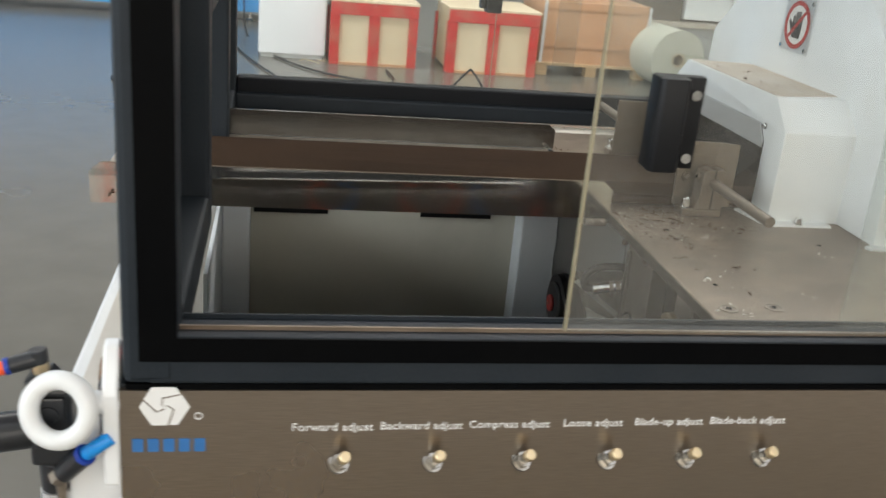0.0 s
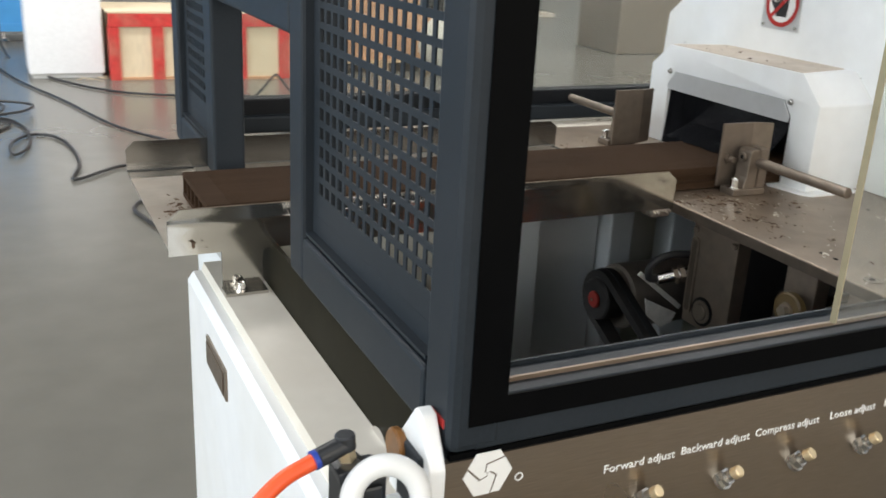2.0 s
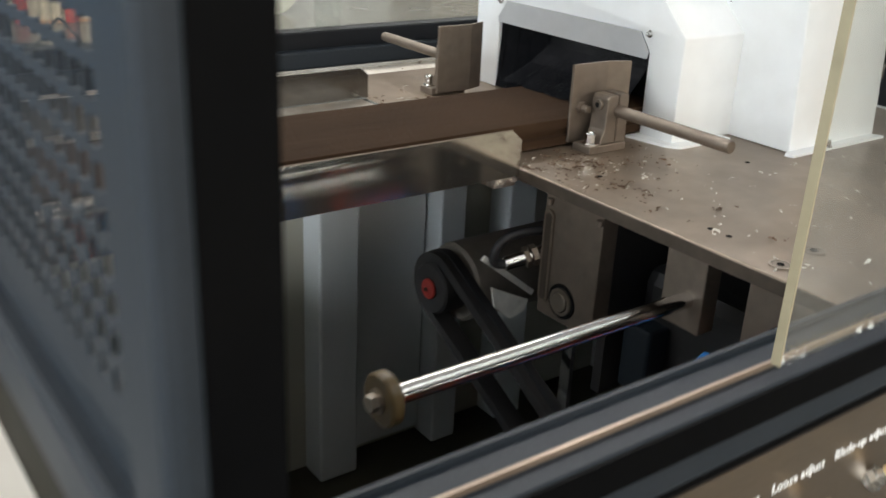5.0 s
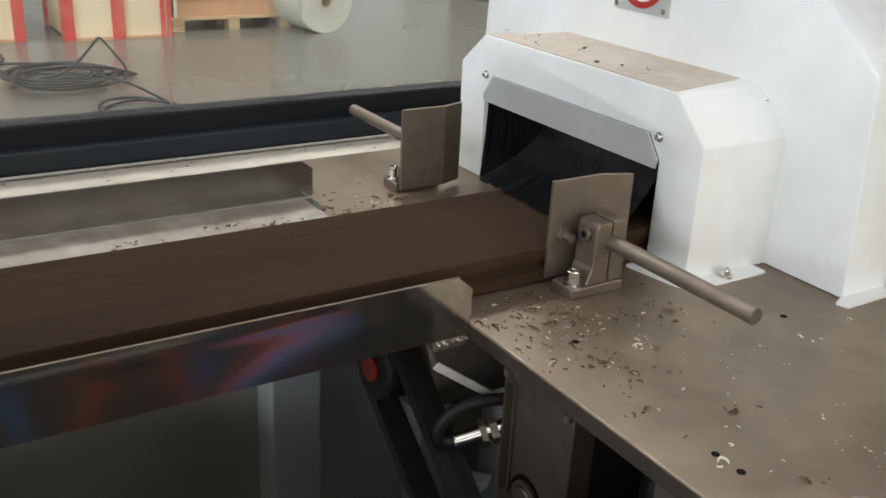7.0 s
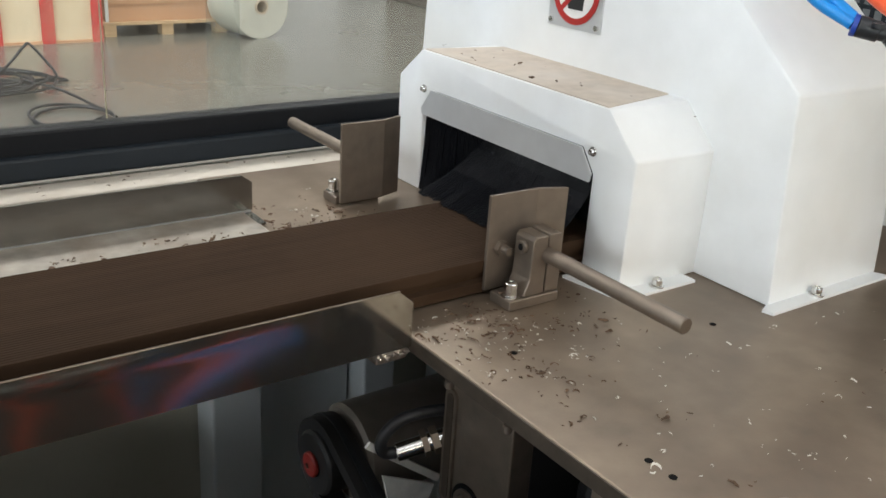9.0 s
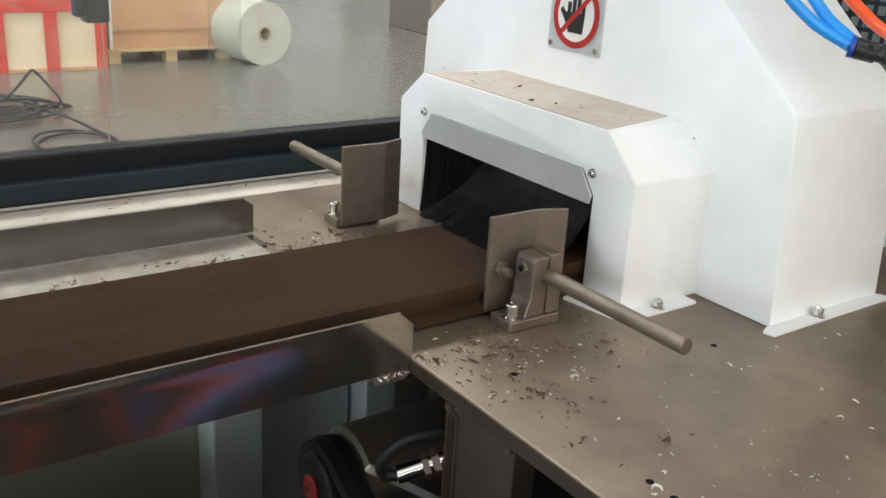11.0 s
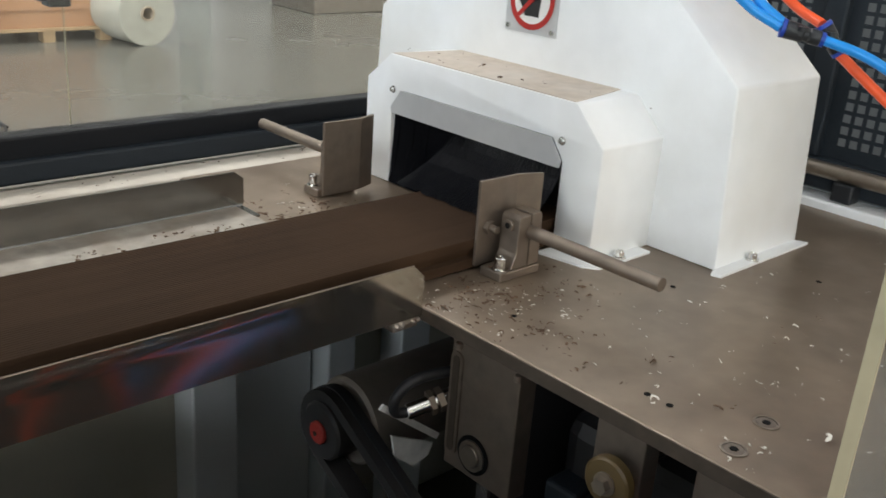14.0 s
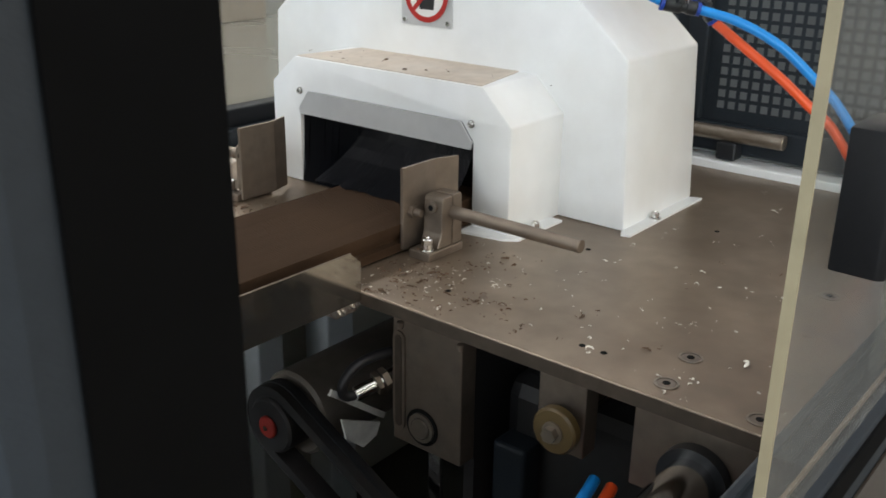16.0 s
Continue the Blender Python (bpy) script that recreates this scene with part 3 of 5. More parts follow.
# ---- worktop
top = thing("worktop", (0.33, 0.5, 0.935), "brown-grey dusty steel worktop plate with countersunk screws", "worktop")
plate = part("plate", box(0.0, 0.672, 0.062, 0.972, 0.935, Z, 0.0015), M["steel_plate"], top)
# Thin strips give the plate's side faces a darker steel
part("plate_edge", box(-0.0014, -0.0001, 0.063, 0.971, 0.936, 0.9488), M["darker_steel"], plate, "darker plate edge")
part("plate_edge", box(0.0, 0.671, 0.0606, 0.0619, 0.936, 0.9488), M["darker_steel"], plate, "darker plate edge")
for x, y in ((0.026, 0.172), (0.082, 0.177), (0.020, 0.090), (0.30, 0.13), (0.55, 0.13)):
    sc = part("countersunk_screw", ring((x, y, Z + 0.0003), (0, 0, 1), 0.0105, 0.0085, 0.0008), M["steel"], top)
    part("screw_head", rod((x, y, Z + 0.0002), (x, y, Z + 0.0008), 0.008, seg=18), M["dusty_steel"], sc)
    part("hex_socket", rod((x, y, Z + 0.0008), (x, y, Z + 0.0014), 0.0035, seg=6), M["inside"], sc)
for x, y in ((0.041, 0.262), (0.041, 0.240), (0.255, 0.385), (0.058, 0.43), (0.41, 0.30)):
    part("screw_hole", rod((x, y, Z + 0.0002), (x, y, Z + 0.0005), 0.0031, seg=16), M["inside"], top, "dark threaded hole")
cap_screw("cap_screw", (0.010, 0.452, 0.928), (0, 0, -1), top, r=0.004, washer=False, mat=M["dusty_steel"])
cap_screw("cap_screw", (0.010, 0.375, 0.928), (0, 0, -1), top, r=0.004, washer=False, mat=M["dusty_steel"])

# ---- hood: brush tunnel in front, tall gabled cover behind
hood = thing("machine_hood", (0.36, 0.68, Z), "white enamelled sheet hood with brush curtain and dusty top", "machine hood")
OUT = [(0.477, Z), (0.477, 1.080), (0.519, 1.121), (0.832, 1.121), (0.877, 1.084), (0.877, Z)]
INN = [(0.824, Z), (0.824, 1.053), (0.806, 1.077), (0.548, 1.077), (0.531, 1.054), (0.531, Z)]
tunnel = part("tunnel", prism(OUT + INN, "x", 0.226, 0.337, 0.0022), M["white_paint"], hood, smooth=True)
part("dust_layer", prism([(0.229, 0.523), (0.335, 0.545), (0.335, 0.812), (0.229, 0.829)], "z", 1.1212, 1.1222), M["dusty_white"], tunnel, "brown dust on the tunnel top")
# Near-black sheets paint the shade inside the white tunnel
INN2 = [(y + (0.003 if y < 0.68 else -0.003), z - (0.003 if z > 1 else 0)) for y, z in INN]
part("tunnel_shade", prism([(y + (0.0006 if y < 0.68 else -0.0006), z - (0.0006 if z > 1 else 0)) for y, z in INN] + INN2[::-1], "x", 0.232, 0.336), M["inside"], tunnel, "dark sheets painting the shade inside the tunnel")
part("tunnel_back_shade", box(0.330, 0.3345, 0.533, 0.822, 0.987, 1.074), M["inside"], hood)
part("curtain_shade_sheet", box(0.262, 0.266, 0.533, 0.822, 0.9865, 1.074), M["inside"], hood)
part("curtain_shade_sheet", box(0.262, 0.266, 0.6905, 0.822, 0.9505, 0.986), M["inside"], hood)
part("brush_holder", prism([(0.531, 1.0545), (0.548, 1.0775), (0.806, 1.0775), (0.824, 1.0535), (0.822, 1.046), (0.533, 1.046)], "x", 0.2235, 0.2258), M["sign"], tunnel, "grey steel brush holder strip")
rng = random.Random(5)


def bristles(count, y0, y1, flare, foot):
    """Black bristles from the holder; flare: how far their tips are swept out over the board, foot: height of the tips."""
    bm = bmesh.new()
    for k in range(count):
        y = y0 + (y1 - y0) * (k + 0.5) / count + rng.uniform(-0.0015, 0.0015)
        tuft = 0.5 + 0.5 * math.sin(y * 260) * math.sin(y * 97)
        out = flare * (0.90 + 0.10 * tuft + rng.uniform(-0.05, 0.05))
        lean = (0.22 * (y - 0.60) + rng.uniform(-0.004, 0.004)) if flare > 0.02 else rng.uniform(-0.003, 0.003)
        back, w, prev = rng.uniform(0.0, 0.010), rng.uniform(0.00035, 0.0007), None
        for s in range(7):
            u = s / 6
            c = Vector((0.229 + back * (1 - u) - out * u ** 2.1, y + lean * u, 1.060 + (foot + 0.0012 - 1.060) * (u ** 0.92)))
            row = [bm.verts.new(c + Vector((dx, dy, 0))) for dx, dy in ((-w, 0), (0, w), (w, 0), (0, -w))]
            if prev:
                for j in range(4):
                    bm.faces.new((prev[j], prev[(j + 1) % 4], row[(j + 1) % 4], row[j]))
            prev = row
    return bm


swept = part("brush_curtain", bristles(760, 0.538, 0.702, 0.072, 0.985), M["brush"], hood)
tagged(swept, "black bristle curtain swept out over the board", kind="stuff")
hanging = part("brush_curtain", bristles(380, 0.700, 0.821, 0.004, 0.951), M["brush"], hood)
tagged(hanging, "black bristle curtain hanging to the plate", kind="stuff")
for y in (0.822, 0.533):
    cap_screw("cover_screw", (0.2262, y, 1.0765), (-1, 0, 0), tunnel, r=0.0033, h=0.0045)
BIG = [(0.384, Z), (0.396, 1.152), (0.520, 1.262), (0.602, 1.335), (0.778, 1.335), (0.862, 1.262), (0.985, 1.160), (0.997, Z)]
part("cover", prism(BIG, "x", 0.334, 0.515, 0.003), M["white_paint"], hood, "tall gabled white cover", smooth=True)
flange_a = part("flange", prism([(0.212, 0.474), (0.224, 0.459), (0.316, 0.459), (0.316, 0.478), (0.226, 0.478), (0.226, 0.531), (0.202, 0.531)], "z", Z, Z + 0.003), M["white_paint"], hood)
flange_b = part("flange", prism([(0.319, 0.380), (0.322, 0.369), (0.516, 0.369), (0.508, 0.386), (0.334, 0.386)], "z", Z, Z + 0.003), M["white_paint"], hood)
cap_screw("cap_screw", (0.268, 0.4665, Z + 0.003), (0, 0, 1), flange_a, r=0.0052)
cap_screw("cap_screw", (0.398, 0.3762, Z + 0.003), (0, 0, 1), flange_b, r=0.0052)
# prohibition sign
sx = 0.3338
sign = part("warning_sign", prism([(0.650, 1.163), (0.735, 1.163), (0.735, 1.245), (0.650, 1.245)], "x", sx - 0.0016, sx), M["sign"], hood, "square aluminium no-touching sign")
part("sign_field", rod((sx - 0.0016, 0.6925, 1.204), (sx - 0.0022, 0.6925, 1.204), 0.0355, seg=48), M["ink_white"], sign)
part("sign_ring", ring((sx - 0.0022, 0.6925, 1.204), (-1, 0, 0), 0.0365, 0.0295, 0.0006, seg=48), M["red"], sign)
bm = prism([(0.680, 1.184), (0.703, 1.184), (0.708, 1.206), (0.678, 1.206)], "x", sx - 0.0027, sx - 0.0021)
for y, h in ((0.681, 1.219), (0.6885, 1.224), (0.696, 1.223), (0.7035, 1.217)):
    box(sx - 0.0027, sx - 0.0021, y - 0.0028, y + 0.0028, 1.204, h, 0.0, bm)
prism([(0.705, 1.190), (0.718, 1.207), (0.7145, 1.211), (0.706, 1.203)], "x", sx - 0.0027, sx - 0.0021, bm=bm)
part("sign_hand", bm, M["ink_black"], sign, "black open palm symbol")
c45 = 0.0226
part("sign_slash", prism([(0.6925 - c45 - 0.002, 1.204 + c45 - 0.002), (0.6925 - c45 + 0.002, 1.204 + c45 + 0.002), (0.6925 + c45 + 0.002, 1.204 - c45 + 0.002), (0.6925 + c45 - 0.002, 1.204 - c45 - 0.002)],
                         "x", sx - 0.0033, sx - 0.0028), M["red"], sign)
for y in (0.656, 0.729):
    for z in (1.169, 1.239):
        part("sign_screw", rod((sx - 0.0016, y, z), (sx - 0.004, y, z), 0.0032, seg=12), M["chrome"], sign)

# ---- guide plates with clamp and rod
for name, s, yc in (("board_guide", 1, 0.5354), ("board_guide", -1, 0.803)):
    g = thing(name, (0.13, yc, Z), "dull steel side guide plate on a clamp block with round rod", "guide", "guides beside the board")
    def yy(d):
        return yc - s * d
    pl = [(0.104, 0.0), (0.160, 0.0), (0.188, 0.010), (0.188, 0.014), (0.159, 0.004), (0.104, 0.004)]
    part("guide_plate", prism([(x, yy(d)) for x, d in pl], "z", 0.956, 1.049, 0.0006), M["dusty_steel"], g)
    lo, hi = sorted((yy(0.012), yy(0.042)))
    part("clamp_base", box(0.104, 0.163, lo, hi, Z, Z + 0.010, 0.0015), M["dusty_steel"], g)
    lo, hi = sorted((yy(0.014), yy(0.040)))
    part("clamp_upright", prism([(0.121, Z + 0.010), (0.127, Z + 0.026), (0.128, 1.013), (0.131, 1.017), (0.145, 1.017), (0.145, Z + 0.010)], "y", lo, hi, 0.0012), M["dusty_steel"], g)
    jaw = part("clamp_upright", prism([(0.1466, Z + 0.010), (0.1466, 1.018), (0.160, 1.018), (0.162, 1.014), (0.163, Z + 0.010)], "y", lo, hi, 0.0012), M["dusty_steel"], g)
    part("guide_rod", rod((0.146, yy(0.004), 0.998), (0.146, yy(0.205), 0.998), 0.0072, seg=24, bev=0.0008), M["dusty_steel"], g, smooth=True)
    bolt = part("clamp_screw", rod((0.128, yy(0.027), 1.005), (0.1235, yy(0.027), 1.005), 0.0065, seg=18, bev=0.0008), M["dusty_steel"], g, smooth=True)
    part("hex_socket", rod((0.1236, yy(0.027), 1.005), (0.1230, yy(0.027), 1.005), 0.0034, seg=6), M["inside"], bolt)
    stud = part("stud", rod((0.118, yy(0.004), 0.998), (0.118, yy(0.019), 0.998), 0.0042, seg=14), M["dusty_steel"], g, smooth=True)
    part("stud_nut", rod((0.118, yy(0.0045), 0.998), (0.118, yy(0.010), 0.998), 0.0075, seg=6), M["dusty_steel"], stud)
    cap_screw("cap_screw", (0.1125, yy(0.032), Z + 0.010), (0, 0, 1), g, r=0.0062, h=0.014)

# ---- board running into the brush tunnel
prof, n = [], 42
y0, y1 = 0.536, 0.690
for k in range(n):
    a, w = y0 + (y1 - y0) * k / n, (y1 - y0) / n
    prof += [(a + w * 0.05, 0.98465), (a + w * 0.15, 0.985), (a + w * 0.75, 0.985), (a + w * 0.85, 0.98465)]
prof += [(y1, 0.983), (y1, 0.974), (y1 - 0.006, 0.972), (y1 - 0.006, 0.965), (y1, 0.963), (y1, 0.953), (y0, 0.953), (y0, 0.963), (y0 + 0.006, 0.965), (y0 + 0.006, 0.972), (y0, 0.974), (y0, 0.983)]
bm = prism(prof, "x", -0.612, 0.329)
box(-0.640, -0.612, y0, y1, 0.9785, 0.9846, bm=bm)
box(-0.640, -0.612, y0, y1, 0.953, 0.9585, bm=bm)
for k in range(7):
    a = y0 + (y1 - y0 - 0.0055) * k / 6
    box(-0.6395, -0.612, a, a + 0.0055, 0.9585, 0.9785, bm=bm)
solo("decking_board", bm, M["board"], "dark brown hollow composite decking board with fine grooves", "board", at=(-0.15, 0.61, 0.953))

# ---- infeed tray
tray = thing("infeed_tray", (-0.34, 0.64, 0.872), "folded shiny stainless infeed tray on small feet", "tray")
part("tray_floor", box(-0.692, -0.002, 0.4965, 0.792, 0.9505, 0.9525), M["dusty_tray"], tray)
def bowed_wall(x0, x1, z0, z1, cut):
    """The front wall: a thin upright sheet with a shallow long bow under its upper edge and cut corners."""
    bm = bmesh.new()
    nx, nz = 30, 26
    sides = []
    for d in (0.0, 0.0022):
        grid = []
        for k in range(nz + 1):
            z = z0 + (z1 - z0) * k / nz
            trim = max(0.0, z - (z1 - cut)) * 1.15
            row = []
            for n in range(nx + 1):
                x = x0 + trim + (x1 - x0 - 2 * trim) * n / nx
                crest = 0.976 + 0.016 * (x + 0.692) / 0.69
                fade = max(0.0, min(1.0, (-0.10 - x) / 0.14))
                bow = 0.00058 * fade * math.exp(-((z - crest) / 0.0062) ** 2)
                row.append(bm.verts.new((x, 0.4935 + d - bow, z)))
            grid.append(row)
        sides.append(grid)
    front, back = sides
    for k in range(nz):
        for n in range(nx):
            bm.faces.new((front[k][n], front[k][n + 1], front[k + 1][n + 1], front[k + 1][n]))
            bm.faces.new((back[k][n], back[k + 1][n], back[k + 1][n + 1], back[k][n + 1]))
    for k in range(nz):
        for n in (0, nx):
            bm.faces.new((front[k][n], front[k + 1][n], back[k + 1][n], back[k][n]))
    for n in range(nx):
        for k in (0, nz):
            bm.faces.new((front[k][n], front[k][n + 1], back[k][n + 1], back[k][n]))
    return bm


fw = part("front_wall", bowed_wall(-0.692, -0.002, 0.942, 0.995, 0.012), M["stainless"], tray, "mirror-bright front wall", smooth=True)
sect = [(0.792, 0.9525), (0.8296, 0.9525), (0.8316, 0.9545), (0.8340, 0.9540), (0.8305, 0.9500), (0.792, 0.9500)]
bm = prism(sect, "x", -0.692, 0.006)
prism([(-0.692, 0.9540), (-0.692, 0.984), (-0.680, 0.995), (-0.004, 0.995), (0.008, 0.986), (0.008, 0.9540)], "y", 0.8316, 0.834, bm=bm)
part("top_edge", rod((-0.677, 0.4946, 0.9952), (-0.015, 0.4946, 0.9952), 0.0008, seg=8), M["dusty_steel"], fw, "dusty sheared edge", smooth=True)
part("rear_wall", bm, M["dark_reflect_stainless"], tray, "flared rear wall")
part("dust_ledge", box(-0.60, -0.004, 0.752, 0.829, 0.9527, 0.9535), M["dusty_ledge"], tray, "dusty bright ledge")
wrng = random.Random(21)
bm = box(-0.034, -0.003, 0.4975, 0.522, 0.929, 0.942, 0.002)
for k in range(14):
    c = Vector((-0.0325 + 0.0022 * k, 0.4972 + wrng.uniform(-0.0008, 0.0008), 0.9385 + wrng.uniform(-0.004, 0.0015)))
    for v in bmesh.ops.create_icosphere(bm, subdivisions=1, radius=wrng.uniform(0.0018, 0.0032))["verts"]:
        v.co = c + v.co * wrng.uniform(0.8, 1.2)
part("foot", bm, M["weld"], tray, "rough rust-stained welded foot")
part("foot", box(-0.632, -0.585, 0.500, 0.503, 0.894, 0.942), M["stainless"], tray)
fp = part("foot_plate", box(-0.633, -0.584, 0.478, 0.503, 0.8925, 0.896), M["stainless"], tray)
cap_screw("foot_bolt", (-0.612, 0.489, 0.896), (0, 0, 1), fp, r=0.006)

# ---- guard enclosure
guard = thing("guard_enclosure", (0, 0.5, 0.95), "anthracite powder-coated guard frame with perforated sheets", "machine guard")
G = M["guard"]
TOPZ = 1.64
def bar(x0, x1, y0, y1, z0, z1, name="rail", bev=0.004):
    return part(name, box(x0, x1, y0, y1, z0, z1, bev), G, guard)
bar(LEFT, -0.5365, 0.002, 0.052, 0.950, TOPZ, "post", 0.007)
bar(-0.560, 0.70, 0.0027, 0.0515, 0.9505, 0.9925, "rail", 0.003)
part("paint_mark", box(-0.5806, -0.5799, 0.012, 0.034, 0.968, 0.975), M["red_paint"], guard, "small red paint smear")
bar(-0.5365, 0.70, 0.002, 0.052, TOPZ - 0.05, TOPZ)
bar(0.70, 0.755, 0.002, 0.052, 0.950, TOPZ, "post", 0.006)
for y in (0.019, 0.042):
    part("door_track", box(-0.536, 0.699, y, y + 0.0025, 0.9925, 0.996), M["steel_plate"] if y < 0.03 else G, guard, "dusty door track")
# Near-black strips over part of the front post and the lower rail
part("black_strip", box(-0.566, -0.536, 0.0008, 0.003, 0.972, TOPZ - 0.02), M["near_black"], guard, "near-black strip on the frame face")
part("black_strip", box(-0.536, 0.70, 0.0008, 0.003, 0.972, 0.9928), M["near_black"], guard, "near-black strip on the frame face")
# side towards the infeed
PE, SX = 0.36, -0.536
bar(LEFT, SX, 0.052, PE, 0.950, 0.998)
bar(LEFT, SX, PE, PE + 0.045, 0.950, TOPZ, "post")
bar(LEFT, SX, PE + 0.045, 0.780, 1.195, 1.240)
bar(LEFT, SX, 0.780, 0.830, 0.940, TOPZ, "post")
bar(LEFT, SX, 1.035, 1.085, 0.940, TOPZ, "post")
bar(LEFT, SX, 0.830, 1.035, 0.940, 0.985)
for y0, y1, z0, z1 in ((0.052, PE, 0.998, TOPZ), (PE + 0.045, 0.780, 1.240, TOPZ), (0.830, 1.035, 0.985, TOPZ)):
    part("sheet_border", box(-0.5682, -0.5665, y0, y1, z0, z0 + 0.026), G, guard)
    sheet = part("perforated_sheet", perforated("x", -0.568, 0.0015, y0, y1, z0 + 0.026, z1, 0.0185, 0.0122, 0.012), G, guard, "anthracite sheet with square holes")
    part("sheet_fold", box(-0.577, -0.568, y0 + 0.004, y1 - 0.004, z0 + 0.004, z0 + 0.007), G, sheet)
# rear
bar(SX, 0.72, 1.035, 1.052, 0.950, 0.979)
part("rail", box(SX, 0.72, 1.052, 1.085, 0.950, 1.006, 0.004), M["rail_black"], guard, "black seal-faced rear rail")
rear = part("rear_pane", box(SX, 0.10, 1.066, 1.071, 1.006, TOPZ), M["acrylic"], guard, "clear acrylic pane")
rear.visible_shadow = False
rear = part("rear_pane", box(0.06, 0.71, 1.075, 1.080, 1.006, TOPZ), M["acrylic"], guard, "clear acrylic pane")
rear.visible_shadow = False
bar(0.71, 0.755, 1.035, 1.085, 0.950, TOPZ, "post")
bar(SX, 0.71, 1.052, 1.085, TOPZ - 0.045, TOPZ)
# side away from the infeed
bar(0.70, 0.755, 0.052, 1.035, 0.968, 1.012)
bar(0.70, 0.755, 0.466, 0.50, 1.012, TOPZ, "post")
for y0, y1 in ((0.052, 0.466), (0.50, 1.035)):
    part("perforated_sheet", perforated("x", 0.712, 0.0015, y0, y1, 1.012, TOPZ, 0.0165, 0.0110, 0.012), G, guard, "anthracite sheet with square holes")
tie = part("tie_rod", rod((0.69, 0.33, 1.000), (0.69, 0.62, 1.000), 0.011, bev=0.001), M["steel"], guard, "worn steel tie rod", smooth=True)
part("rod_foot", box(0.676, 0.704, 0.395, 0.425, 0.964, 0.990, 0.003), M["black_plastic"], tie)

# ---- sliding acrylic door, pushed open
door = thing("sliding_door", (0.1, 0.006, 0.9925), "clear dusty acrylic sliding door with black handle, half open", "sliding door")
pane = part("pane", box(-0.2103, 0.42, 0.010, 0.0162, 0.9985, TOPZ - 0.055), M["acrylic"], door)
pane.visible_shadow = False
part("pane_edge", box(-0.212, -0.2105, 0.010, 0.0162, 0.9985, TOPZ - 0.055), M["acrylic_edge"], pane, "milky cut edge")
handle = part("handle", prism([(-0.171, 0.010), (-0.172, -0.014), (-0.169, -0.018), (-0.150, -0.018), (-0.147, -0.014), (-0.1455, -0.002), (-0.129, -0.002), (-0.127, 0.010)], "z", 1.1515, 1.226, 0.0015), M["handle_black"], door, "black plastic pull handle", smooth=True)
for z in (1.161, 1.212):
    part("handle_screw", rod((-0.137, -0.003, z), (-0.137, -0.006, z), 0.0042, seg=16), M["chrome"], handle, smooth=True)
back_door = thing("sliding_door", (0.4, 0.023, 0.9925), "clear dusty acrylic sliding door behind the first", "sliding door")
part("pane", box(0.06, 0.70, 0.024, 0.030, 0.9985, TOPZ - 0.055), M["acrylic"], back_door).visible_shadow = False

# ---- lifting eye, air inlet and its hose at the corner
eye = thing("lifting_eye", (-0.625, -0.05, 0.95), "white painted lifting eye on a bracket with a brass nut", "lifting eye", near=True)
part("eye_ring", torus((-0.634, -0.058, 0.966), (-0.25, -1, 0.35), 0.0222, 0.0074), M["white_plastic"], eye, smooth=True)
part("eye_shank", rod((-0.610, -0.050, 0.968), (-0.594, -0.046, 0.968), 0.009, seg=18), M["white_paint"], eye, smooth=True)
part("eye_bracket", prism([(-0.058, 0.90), (-0.058, 0.978), (-0.040, 1.010), (-0.030, 1.012), (0.010, 0.960), (0.010, 0.90)], "x", -0.6045, -0.5925, 0.002), M["white_paint"], eye)
part("eye_nut", rod((-0.6045, -0.012, 0.972), (-0.6115, -0.012, 0.972), 0.0145, seg=24, bev=0.0015), M["amber"], eye, "brown amber round buffer", smooth=True)
inlet = thing("air_inlet_valve", (-0.64, 0.03, 0.90), "black pneumatic inlet valve with push-in fittings", "air valve")
B = M["black_plastic"]
vb = part("valve_body", box(-0.656, -0.622, 0.012, 0.044, 0.868, 0.940, 0.003), B, inlet)
part("valve_neck", prism([(-0.656, 0.936), (-0.658, 0.946), (-0.640, 0.950), (-0.628, 0.936)], "y", 0.014, 0.042, 0.001), B, vb)
part("face_plate", box(-0.652, -0.626, 0.0085, 0.012, 0.886, 0.934, 0.002), B, vb)
part("face_ring", ring((-0.639, 0.0083, 0.918), (0, -1, 0), 0.0085, 0.0068, 0.0014, seg=24), B, vb, smooth=True)
part("dome_nut", rod((-0.637, 0.009, 0.898), (-0.637, 0.001, 0.898), 0.0062, 0.0045, seg=18, bev=0.001), M["chrome"], inlet, "chrome dome nut", smooth=True)
dial = part("valve_dial", rod((-0.658, 0.026, 0.896), (-0.689, 0.018, 0.896), 0.0165, seg=28, bev=0.0018), B, inlet, "ribbed black adjusting knob", smooth=True)
part("dial_collar", rod((-0.656, 0.0265, 0.896), (-0.662, 0.025, 0.896), 0.0125, seg=24), B, dial, smooth=True)
bowl = part("valve_bowl", rod((-0.640, 0.026, 0.868), (-0.640, 0.026, 0.838), 0.0135, 0.012, seg=24, bev=0.0015), B, inlet, smooth=True)
part("bowl_band", rod((-0.640, 0.026, 0.838), (-0.640, 0.026, 0.829), 0.0128, seg=24), M["sign"], bowl, "pale sight band", smooth=True)
part("bowl_foot", rod((-0.640, 0.026, 0.829), (-0.640, 0.026, 0.818), 0.0105, 0.008, seg=24), B, bowl, smooth=True)
part("elbow_thread", rod((-0.646, 0.028, 0.946), (-0.648, 0.028, 0.957), 0.0066, seg=6), M["brass"], inlet, "brass threaded bush")
elbow = part("elbow", rod((-0.648, 0.028, 0.957), (-0.649, 0.028, 0.969), 0.0074, seg=20, bev=0.001), B, inlet, smooth=True)
